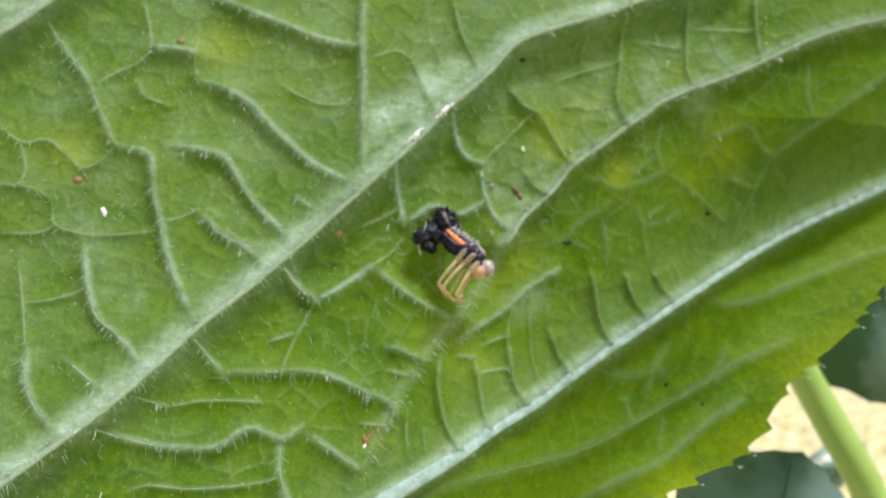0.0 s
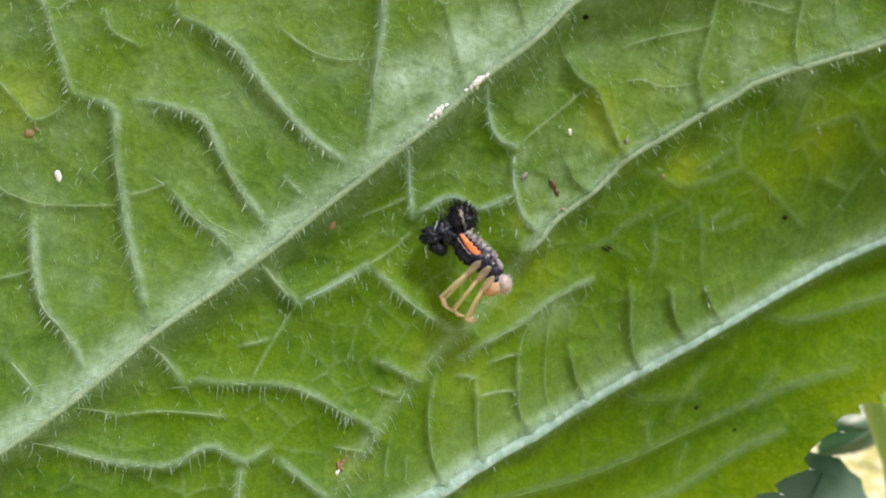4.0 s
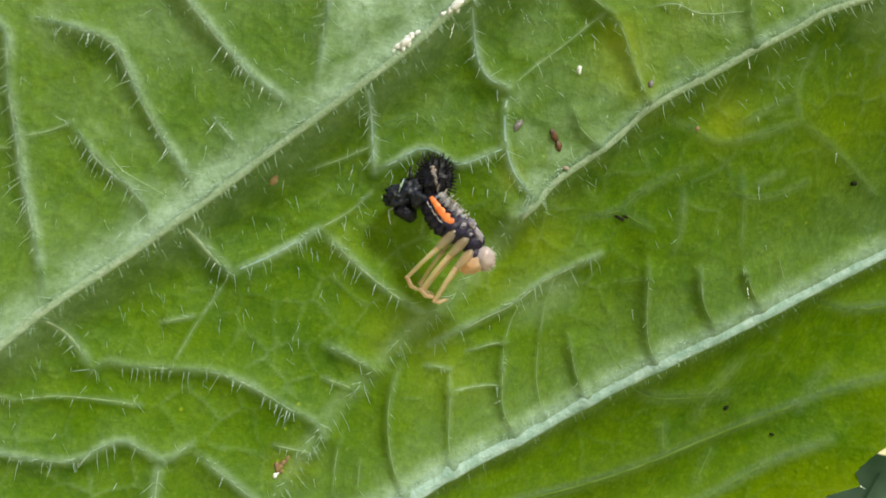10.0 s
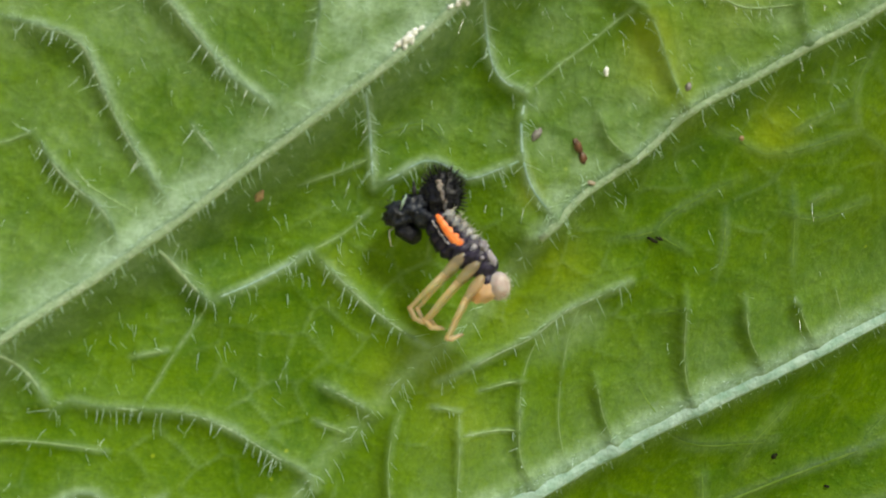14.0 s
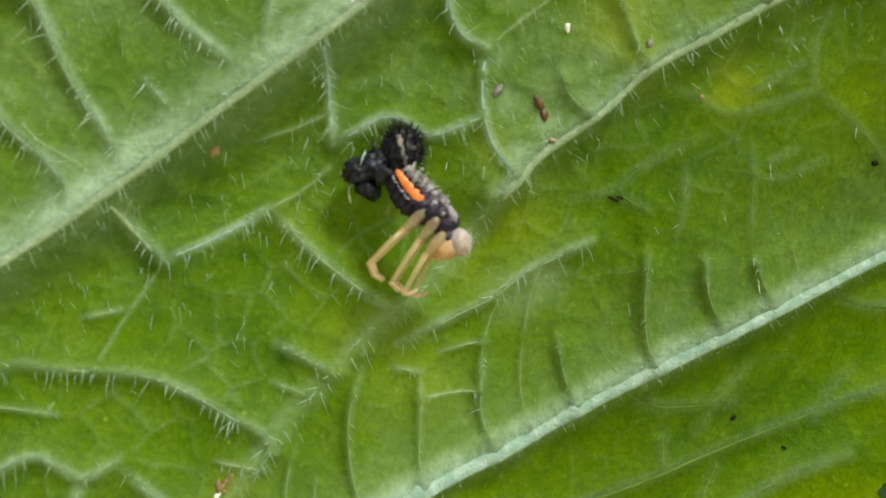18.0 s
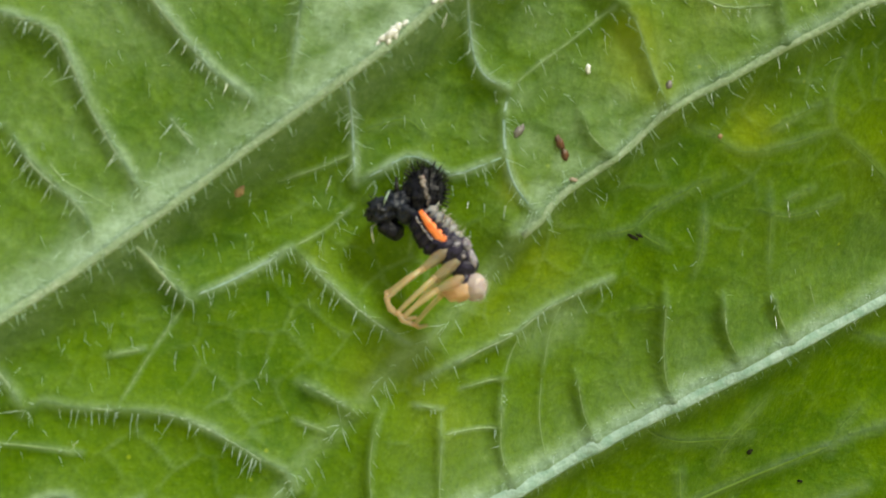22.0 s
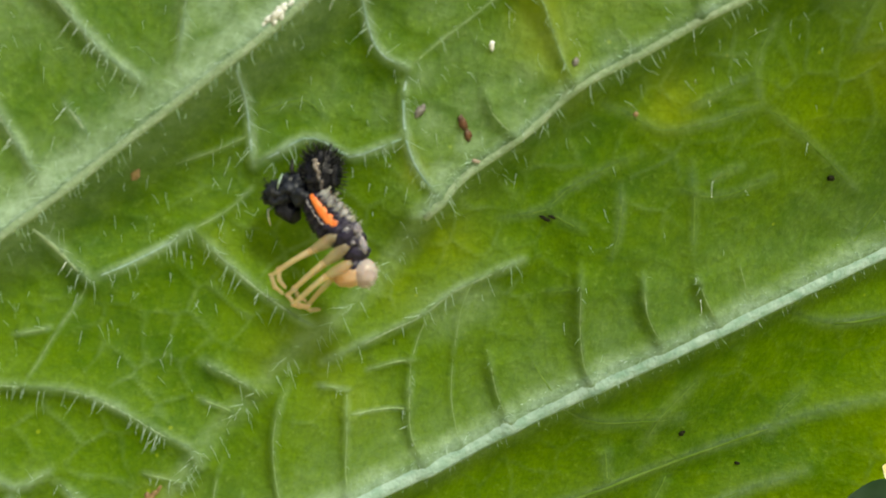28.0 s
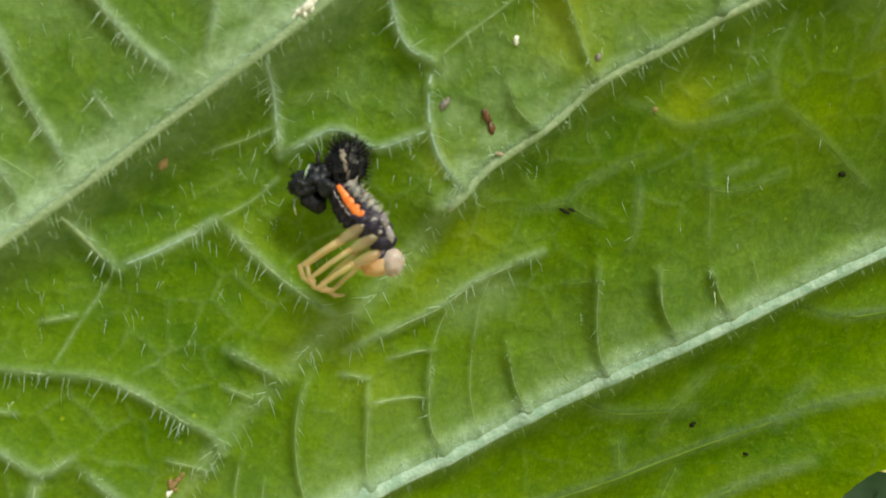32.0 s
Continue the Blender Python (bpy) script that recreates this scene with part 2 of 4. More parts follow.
RUST_MAT = material("rusty_scab", (0.17, 0.085, 0.06), 0.6, (0.24, 0.17, 0.07), 1500.0, 0.6, 4000.0)
DARKDOT_MAT = material("dark_dropping", (0.007, 0.008, 0.004), 0.7, (0.016, 0.018, 0.008), 1500.0, 0.6, 4000.0, spec=0.08)
PINK_MAT = material("pinkish_crumb", (0.25, 0.20, 0.16), 0.6, (0.38, 0.31, 0.27), 1500.0, 0.5, 4000.0)
# pale blue-grey tone puts sky sheen into the colour of dark green leaves
BACKLEAF_MAT = material("blue_green_leaf", (0.14, 0.23, 0.22), 0.36, (0.020, 0.072, 0.032), 60.0, 0.6, 400.0, mix=(0.44, 0.56),
                        translucent=0.15, glow_colour=(0.1, 0.2, 0.04))
BACKRIB_MAT = material("blue_green_rib", (0.05, 0.11, 0.065), 0.5, (0.07, 0.14, 0.08), 60.0, 0.4, 400.0)


def ground_material():
    m = bpy.data.materials.new("sunlit_straw_ground")
    m.use_nodes = True
    t = m.node_tree
    b = t.nodes["Principled BSDF"]
    b.inputs["Roughness"].default_value = 0.9
    where = t.nodes.new("ShaderNodeTexCoord")
    big, small = t.nodes.new("ShaderNodeTexNoise"), t.nodes.new("ShaderNodeTexNoise")
    big.inputs["Scale"].default_value, small.inputs["Scale"].default_value = 26.0, 75.0
    ramps = []
    for node, stops in ((big, ((0.38, (0.10, 0.13, 0.03)), (0.47, (0.58, 0.52, 0.12)), (0.56, (0.82, 0.74, 0.60)))),
                        (small, ((0.34, (0.13, 0.17, 0.04)), (0.5, (0.54, 0.48, 0.22)), (0.62, (0.60, 0.54, 0.45))))):
        t.links.new(where.outputs["Object"], node.inputs["Vector"])
        node.inputs["Detail"].default_value = 8
        r = t.nodes.new("ShaderNodeValToRGB")
        r.color_ramp.elements[0].position, r.color_ramp.elements[0].color = stops[0][0], (*stops[0][1], 1)
        r.color_ramp.elements[1].position, r.color_ramp.elements[1].color = stops[2][0], (*stops[2][1], 1)
        e = r.color_ramp.elements.new(stops[1][0])
        e.color = (*stops[1][1], 1)
        t.links.new(node.outputs["Fac"], r.inputs[0])
        ramps.append(r)
    mx = t.nodes.new("ShaderNodeMix")
    mx.data_type = "RGBA"
    mx.inputs[0].default_value = 0.35
    t.links.new(ramps[0].outputs[0], mx.inputs[6])
    t.links.new(ramps[1].outputs[0], mx.inputs[7])
    t.links.new(mx.outputs[2], b.inputs["Base Color"])
    bn = t.nodes.new("ShaderNodeBump")
    bn.inputs["Strength"].default_value, bn.inputs["Distance"].default_value = 0.8, 0.01
    t.links.new(small.outputs["Fac"], bn.inputs["Height"])
    t.links.new(bn.outputs[0], b.inputs["Normal"])
    return m


# ---- mesh helpers ----
def part(name, bm, mat, parent=None, label="", smooth=True):
    me = bpy.data.meshes.new(name)
    bm.normal_update()
    bm.to_mesh(me)
    bm.free()
    me.materials.append(mat)
    if smooth:
        me.polygons.foreach_set("use_smooth", [True] * len(me.polygons))
    ob = new(name, me)
    ob.parent = parent
    if label:
        tagged(ob, label)
    return ob


def tube(bm, pts, radii, sides=8, flat=1.0, out=Vector((0, -1, 0))):
    """A tube along pts with a radius for each; flat squeezes it along out. Closed by a point at each end."""
    pts = [Vector(p) for p in pts]
    rings = []
    for k, p in enumerate(pts):
        along = (pts[min(k + 1, len(pts) - 1)] - pts[max(k - 1, 0)]).normalized()
        side = along.cross(out)
        side = side.normalized() if side.length > 1e-6 else along.orthogonal().normalized()
        up = side.cross(along).normalized()
        ring = []
        for j in range(sides):
            a = 2 * math.pi * j / sides
            ring.append(bm.verts.new(p + side * (math.cos(a) * radii[k]) + up * (math.sin(a) * radii[k] * flat)))
        rings.append(ring)
    for a, z in zip(rings, rings[1:]):
        for j in range(sides):
            bm.faces.new((a[j], a[(j + 1) % sides], z[(j + 1) % sides], z[j]))
    bm.faces.new(rings[0][::-1])
    bm.faces.new(rings[-1])


def blob(bm, centre, radii, turn=(0, 0, 0), rough=0.0, grain=1.0, seed=0, subdivisions=3):
    """A lumpy ellipsoid."""
    made = bmesh.ops.create_icosphere(bm, subdivisions=subdivisions, radius=1.0)["verts"]
    m = Euler([radians(a) for a in turn]).to_matrix()
    off = Vector((seed * 3.7, seed * 1.3, seed * 2.1))
    for v in made:
        p = v.co.normalized()
        k = 1.0 + rough * noise.noise(p * grain + off) + 0.5 * rough * noise.noise(p * grain * 2.7 + off)
        v.co = Vector(centre) + m @ Vector((p.x * radii[0] * k, p.y * radii[1] * k, p.z * radii[2] * k))
    return made


def spike(bm, base, tip, radius, sides=4, bend=None):
    """A thin pointed bristle in two joints."""
    base, tip = Vector(base), Vector(tip)
    middle = base.lerp(tip, 0.55) + (Vector(bend) if bend else Vector())
    along = (tip - base).normalized()
    side = along.orthogonal().normalized()
    up = along.cross(side)
    rings = []
    for p, r in ((base, radius), (middle, radius * 0.6)):
        rings.append([bm.verts.new(p + side * (math.cos(2 * math.pi * j / sides) * r) + up * (math.sin(2 * math.pi * j / sides) * r)) for j in range(sides)])
    top = bm.verts.new(tip)
    for j in range(sides):
        k = (j + 1) % sides
        bm.faces.new((rings[0][j], rings[0][k], rings[1][k], rings[1][j]))
        bm.faces.new((rings[1][j], rings[1][k], top))
    bm.faces.new(rings[0][::-1])


def smooth_line(pts, step):
    """Points every step along a Catmull-Rom curve through pts (plane coordinates)."""
    p = [np.array(q, float) for q in pts]
    p = [2 * p[0] - p[1]] + p + [2 * p[-1] - p[-2]]
    out = []
    for a, b, c, d in zip(p, p[1:], p[2:], p[3:]):
        n = max(2, int(np.linalg.norm(c - b) / step))
        for s in np.arange(n) / n:
            out.append(0.5 * (2 * b + (c - a) * s + (2 * a - 5 * b + 4 * c - d) * s**2 + (3 * b - a - 3 * c + d) * s**3))
    out.append(p[-2])
    return np.array(out)


# ---- the leaf: its veins, in millimetres ----
VEINS = []
# radius of the vein, its flatness, height of its ridge, reach of the slope towards the tip side and away from it,
# paleness, width of the pale band with its painted sheen, hairs for each millimetre
SHAPE = {"main": (0.28, 0.45, 2.4, 3.4, 0.75, 0.95, 1.6, 4.2), "mainB": (0.58, 0.34, 1.20, 1.7, 0.60, 0.92, 1.10, 3.6), "mainC": (0.30, 0.50, 1.35, 2.4, 0.55, 0.60, 0.75, 3.2),
         "dus": (0.12, 0.40, 0.24, 1.0, 0.9, 0.32, 0.7, 3.0), "mid": (0.20, 0.45, 0.50, 1.4, 0.9, 0.22, 0.45, 0.4), "wid": (0.10, 0.40, 0.34, 1.3, 0.7, 0.14, 0.55, 0.1),
         "sec": (0.12, 0.60, 0.95, 1.5, 0.50, 0.74, 0.44, 2.2), "thn": (0.08, 0.60, 0.70, 1.0, 0.45, 0.80, 0.29, 1.9), "low": (0.09, 0.55, 0.70, 1.1, 0.50, 0.56, 0.33, 2.4),
         "fnt": (0.07, 0.40, 0.26, 1.0, 0.6, 0.18, 0.36, 0.1), "ter": (0.05, 0.70, 0.36, 0.8, 0.4, 0.44, 0.17, 1.4), "gro": (0.04, 0.70, 0.80, 1.7, 0.40, 0.30, 0.26, 0.5), "gro2": (0.03, 0.70, 0.38, 1.0, 0.28, 0.30, 0.15, 0.2)}


def vein(rank, *pts):
    VEINS.append((rank, smooth_line(pts, 0.5)))


SURF = (-0.64, 0.10, -0.20, 0.0010, -0.0040, 0.0030)
vein("main", (-41.1, -23.3), (-37.3, -20.4), (-33.7, -17.7), (-30.3, -14.7), (-27.1, -11.6), (-23.3, -8.5), (-19.7, -5.5), (-16, -2.2), (-13, 0.4), (-9.1, 3.8), (-6.3, 6.6), (-2.5, 9.8), (0.6, 12.9), (4.8, 14.6), (9.4, 16.1), (15.6, 18.4), (23.1, 20.8))
vein("main", (-44.4, 11.8), (-41.2, 13.9), (-38.4, 16.4), (-35.9, 18.9))
vein("mainC", (-1.9, -4.7), (-1.1, -3.9), (0, -2.4), (2.8, -0.1), (5.1, 2.3), (8.2, 4.3), (10.6, 5.9), (13.2, 7.5), (15.3, 8.8), (24, 12), (27.8, 13.7), (31.2, 15.2), (36.1, 16.9), (42.6, 18.5))
vein("dus", (-15.6, -23.3), (-14.2, -21.2), (-13.1, -19.1), (-11.8, -17), (-10, -14.8), (-8.4, -12.7), (-6.7, -11.1), (-4.8, -9.1), (-3.3, -7), (-2, -5))
vein("mainB", (-18.8, -27.4), (-15.3, -25.7), (-12.6, -24.4), (-7.8, -22.1), (-4.6, -20.2), (-0.2, -18), (3.2, -16), (7.7, -13.4), (12.5, -10.8), (16.6, -8.6), (22.7, -5.4), (27.3, -3.1), (32.3, -0.9), (37.2, 0.9), (43, 3))
vein("mid", (-14.4, -25.5), (-8.5, -24.3), (-2.7, -23.2), (3.1, -22.3), (7.6, -20.9), (12.5, -18.9), (17.9, -16.7), (22.5, -14.7), (28.1, -12.9))
vein("mid", (2.7, -26.7), (8.4, -24.7), (13.2, -23.1), (18.4, -20.1), (22.2, -18.3))
vein("mid", (19.4, -8.5), (22.7, -9), (26.4, -8.3), (31.2, -6.7), (36.2, -5.3), (41.3, -4))
vein("mid", (27.3, 4.5), (30.4, 6.5), (34.2, 8.6), (42.5, 13.5))
vein("fnt", (27.3, 4.5), (25.7, 1.8), (23.9, -1.7), (22.1, -5.1))
vein("fnt", (19, 5.6), (22.2, 6.5), (24.2, 7.1), (25.7, 5.8), (27.3, 4.5))
vein("fnt", (19.1, 5.6), (19.6, 7.9), (20.5, 9.7))
vein("fnt", (6.3, 1.8), (8.3, 1.3), (9.6, 0.8), (11.6, 1.1), (14.9, 2.5))
vein("fnt", (14.9, 2.5), (17.5, 1.3), (22.1, -1.4))
vein("fnt", (14.9, 2.5), (14.2, 4.4), (14.8, 6.7))
vein("fnt", (11.1, -2.2), (13.6, -2.3), (16.5, -1))
vein("fnt", (31.9, 13.2), (31.4, 10.4), (31.8, 8.4))
vein("fnt", (22.4, 2.5), (25.5, 1.8))
vein("gro", (12.6, 19.4), (11.4, 14.9), (10.8, 11.5), (10.2, 8.4), (11, 5.7))
vein("gro", (18.8, 19.8), (18.2, 15.2), (17.7, 11.8), (18, 9.4))
vein("gro", (26.3, 20.2), (25.8, 16.2), (25.7, 12.9))
vein("ter", (11.9, 14.5), (14.5, 14.4), (17.5, 13.9))
vein("ter", (18.5, 15.8), (21.4, 16.1), (25.8, 16.1))
vein("gro2", (20.8, 15.9), (21.3, 13.4), (22.3, 11.7))
vein("ter", (3.9, 10.1), (6.8, 11.2), (10.8, 12.3))
vein("ter", (4.5, 7.8), (6, 8.1), (7.5, 7.7), (9.9, 8))
vein("gro2", (9, 16.2), (7.5, 13.6), (6.9, 11.2))
vein("gro", (-4.7, 18.5), (-4.3, 14.9), (-3.7, 12.2), (-3.2, 10.4))
vein("gro2", (0.4, 18.4), (0.5, 16.7), (1.1, 15.1))
vein("gro2", (-1.1, 12), (-0.7, 10.5), (-0.1, 9.3))
vein("gro", (1.8, 7), (2.8, 6.5), (3.5, 5.2), (4.2, 3.7), (5.2, 2))
vein("gro", (-0.1, 9.3), (1.1, 7.8), (2.4, 7.1))
vein("gro2", (6.6, 5.6), (7.2, 4.8), (7.9, 4.1))
vein("gro", (0.6, 2.1), (1.1, 0.7), (2.5, -0.5))
vein("ter", (-3.1, 2.6), (-1.8, 3.9), (-0.3, 5.2), (1.2, 6.6), (1.8, 7))
vein("thn", (-5.8, 6.7), (-5.5, 5.2), (-5, 3.7), (-4.3, 2.9), (-3.2, 2.5))
vein("thn", (-3.2, 2.5), (-3.3, 0.9), (-3, -1), (-2.3, -2.4), (-1.1, -3.7))
vein("thn", (-11.2, 2.4), (-10.9, 0.4), (-10.7, -1.2), (-10.5, -2.8))
vein("thn", (-10.5, -2.8), (-9.3, -2.1), (-8.1, -1.3), (-7, -1.4), (-5.8, -2), (-4.5, -1.5), (-3.2, -0.9))
vein("ter", (-14.3, -3.1), (-12.5, -2.3), (-10.9, -1.5))
vein("fnt", (-10.6, -0.4), (-9.5, 0.1), (-8.2, 0.6), (-6.7, -0.5))
vein("sec", (-20.5, -6.7), (-19.6, -7.9), (-18.2, -9.2))
vein("thn", (-18.2, -9.2), (-16.8, -8.5), (-15.3, -7.6), (-13.4, -6.3))
vein("low", (-13.4, -6.3), (-12.2, -7.3), (-10.5, -8.7), (-8.7, -9.9), (-7.1, -10.8))
vein("ter", (-13.4, -6.3), (-11.9, -5.3), (-10.6, -4))
vein("gro2", (-18.2, -9.3), (-19.8, -12.1), (-21, -14.7))
vein("low", (-27.9, -11.6), (-26.5, -13.2), (-25.3, -14.8))
vein("low", (-25.4, -15.3), (-24.4, -14.6), (-23.1, -14.8), (-21, -14.8), (-18.5, -14.9), (-16.3, -15.7), (-14.3, -16.8), (-12.7, -17.5), (-12.2, -18.4))
vein("ter", (-21.9, -12.3), (-20, -11.8))
vein("low", (-34.8, -18.2), (-31.7, -19.3), (-29, -20), (-25.9, -20.2), (-24.2, -19.3), (-23, -19), (-21.1, -19.9), (-19.6, -19.1))
vein("low", (-19.2, -19.6), (-17.1, -21.2), (-15.5, -22.4))
vein("ter", (-29.1, -17), (-26.9, -16.7), (-24.5, -16.8), (-22.5, -17))
vein("ter", (-33.3, -15.8), (-31.3, -16.4), (-29.1, -17))
vein("ter", (-32, -22.9), (-30.6, -22.5), (-27.6, -23), (-23.7, -23), (-21.5, -22.7))
vein("low", (-21.2, -19.9), (-21.3, -22.4), (-20.6, -24.9))
vein("low", (-12.5, -13), (-11.1, -13.6), (-9.6, -14.3))
vein("ter", (-12.7, -14.9), (-10.5, -15.6))
vein("ter", (-15.2, -19), (-12.6, -19.4))
vein("low", (-6.5, -12.7), (-5.3, -12), (-3.3, -10.8), (-1.7, -9.9), (-0.1, -8.5), (1.6, -7.5), (3.4, -6.6))
vein("gro", (-8.1, -13.7), (-8.6, -15.7), (-8.6, -17.7), (-8.1, -20), (-7.2, -21.7))
vein("gro", (-5.2, -14.2), (-5, -16.6), (-4.9, -18.7), (-4.3, -20.6))
vein("gro", (-2, -12.5), (-1.9, -14.9), (-1.6, -16.7), (-0.4, -18.6))
vein("gro2", (0.2, -12), (0.3, -14.5), (1, -17.1))
vein("gro", (2, -11.5), (2.8, -14.1), (3.9, -16))
vein("fnt", (4.1, -11.4), (5.1, -12.9), (6.1, -14.1))
vein("gro", (6.5, -6.5), (6.7, -8), (7, -10.5), (7.5, -12.4), (8.2, -13.4))
vein("fnt", (4.7, -8.2), (6.7, -7.9))
vein("gro", (10, -6.7), (10.5, -8.9), (11.6, -10.7))
vein("gro", (13, -6.5), (13.7, -7.9), (14.7, -9.3))
vein("gro2", (15.4, -5.6), (16.3, -7.5))
vein("ter", (-5, -15.4), (-3.3, -15.1), (-1.9, -15))
vein("ter", (-4.3, -13), (-2.8, -12.5), (-1.8, -12.3))
vein("gro2", (-1.2, -9.6), (-1.7, -11), (-2, -12.5))
vein("gro2", (-11.2, -17.9), (-11.5, -19.8), (-11.5, -21.8))
vein("gro2", (-10.1, -19.5), (-10.1, -21.7))
vein("ter", (-6.8, -13.9), (-5.1, -14.1))
vein("gro2", (0.8, -8.1), (0.4, -9.5), (0.2, -12))
vein("fnt", (10.8, 1.8), (12.4, 2.8), (14, 3.8))
vein("fnt", (1.7, -4.5), (2.9, -4.2), (4.3, -3.8), (5.2, -2.8), (7.1, -1.5), (8.9, -0.5))
vein("fnt", (4.3, -3.8), (5.4, -4.3), (6.4, -4.7))
vein("fnt", (12.6, -1.7), (14.5, -0.6))
vein("fnt", (11.7, -0.7), (12.3, -3.1), (12.7, -5.5))
vein("fnt", (8.1, -2.1), (8.4, -4.4), (8.1, -6.2))
vein("wid", (14.6, -12.8), (12.6, -15.3), (11.9, -17.3))
vein("wid", (22.3, -12.7), (20.3, -14.9), (19.8, -16.3))
vein("wid", (13.8, -19.2), (12.9, -21.9))
vein("wid", (6.2, -14.7), (8.9, -15.7), (13.9, -15.4))
vein("wid", (9.5, -17.3), (10, -19.8))
vein("sec", (-26, 18), (-21.7, 15.9), (-19.2, 14.8), (-16.6, 13.6), (-13.5, 12.9))
vein("sec", (-12.7, 18.6), (-13.2, 13), (-13.3, 9.2), (-13.6, 5.1), (-13.8, 1.5))
vein("sec", (-27.1, 9.9), (-24.8, 8.9), (-22.8, 7.6), (-21.4, 5.8), (-19.3, 3.5), (-17.5, 1.8), (-15.4, 0.5))
vein("ter", (-20.4, 9.8), (-18.3, 8.3), (-16.3, 7.7), (-13.4, 7.8))
vein("ter", (-12.5, 11.9), (-10.1, 12.8), (-8.8, 11.8))
vein("gro", (-8.8, 11.8), (-8.2, 9.4), (-7.5, 6.6))
vein("sec", (-29.5, 3.9), (-27, 3.5), (-25.1, 2.9), (-24, 1.2), (-23.3, -0.2), (-21.8, -2.4), (-20, -4.4))
vein("sec", (-33.4, 4), (-31.7, 3.6), (-30.7, 2.9), (-30.5, 0.3), (-29.9, -2.6), (-29.5, -4.9), (-28.6, -7.7), (-27.8, -9.8), (-27.2, -10.8))
vein("low", (-39, 15.4), (-37.6, 12.9), (-35.8, 10.2), (-34.8, 7.6), (-33.5, 4.1))
vein("ter", (-35.1, 9.4), (-33.8, 10.5), (-31.9, 11.5), (-30.7, 12.6))
vein("sec", (-30.8, 12.7), (-28.7, 12.6), (-27.4, 12.3))
vein("ter", (-31.4, 17.9), (-30.9, 15), (-30.6, 12.8))
vein("ter", (-31.8, 10.2), (-31.3, 8.6), (-29.3, 7.6))
vein("ter", (-26.8, 13.9), (-27.2, 12), (-27, 9.9))
vein("low", (-19.6, -0.4), (-17.8, -2.2))
vein("ter", (-29.8, -2.6), (-28.3, -2.1), (-27.1, -1.5))
vein("sec", (-27, -1.7), (-25.5, -3.5), (-23.2, -5.2), (-22.2, -6.5))
vein("ter", (-37.1, 3.6), (-35.9, 2.2), (-34.4, 2.9), (-33.4, 3.9))
vein("ter", (-42.4, 1), (-39.5, 0.6), (-38, -0.4))
vein("ter", (-38, -0.4), (-37.7, -2.4), (-36.5, -3), (-34.8, -3.4), (-30.2, -3.2))
vein("ter", (-42.5, 6.5), (-40.5, 4.5), (-38.5, 4.7), (-37.1, 3.4))
vein("ter", (-40.5, 4.4), (-40, 2.3), (-40.4, 0.8))
vein("sec", (-35.6, -4.1), (-35.3, -6.1), (-34.9, -8.4), (-34.2, -10.2), (-32.6, -11.8), (-31, -14))
vein("ter", (-39.7, -8.6), (-37.8, -8.5), (-35.2, -7.8))
vein("sec", (-39, -12.2), (-38.8, -14.6), (-37.9, -16.7), (-36.5, -18.5))
vein("low", (-36.5, -13), (-34.9, -14.5), (-33.4, -15.9))
vein("ter", (-40.2, -5), (-39.6, -8.6), (-39.3, -10.8), (-39, -12.3))
vein("ter", (-41.7, -3), (-38.9, -3.1), (-37.7, -2.5))
vein("ter", (-21.5, -5.2), (-24.1, -4), (-25, -3))
vein("low", (-40.2, -20), (-38.5, -21.3))

rng = np.random.default_rng(4)


def base_surface(x, z):
    """The leaf's broad shape: depth y over its plane."""
    xc, zc = np.clip(x, -48, 45), np.clip(z, -36, 28)
    y = SURF[0] + SURF[1] * xc + SURF[2] * zc + SURF[3] * xc * xc + SURF[4] * xc * zc + SURF[5] * zc * zc
    # beyond the lowest main vein the blade bends away
    a = np.clip((0.765 * xc + 0.644 * zc + 12) / 12, 0, 1)
    s = 0.644 * xc - 0.765 * zc - 17
    y = y + 0.09 * a * a * (3 - 2 * a) * (s + np.sqrt(s * s + 4))
    # towards the tip the middle of the blade falls back
    tip = xc - 13
    y = y + 0.15 * (tip + np.sqrt(tip * tip + 16)) * np.clip((8 - zc) / 12, 0, 1) * np.clip((15 - s) / 15, 0, 1)
    # the lower part of the basal half comes forward again
    low, side = -zc - 7, np.clip((6 - xc) / 16, 0, 1)
    y = y - 0.12 * side * side * (3 - 2 * side) * (low + np.sqrt(low * low + 9))
    # and its margin curls forward again
    y = y - 0.36 * (s - 7.5 + np.sqrt((s - 7.5) ** 2 + 4))
    return y + 0.25 * (x - xc) * 0.3 + 0.25 * (z - zc) * -0.3


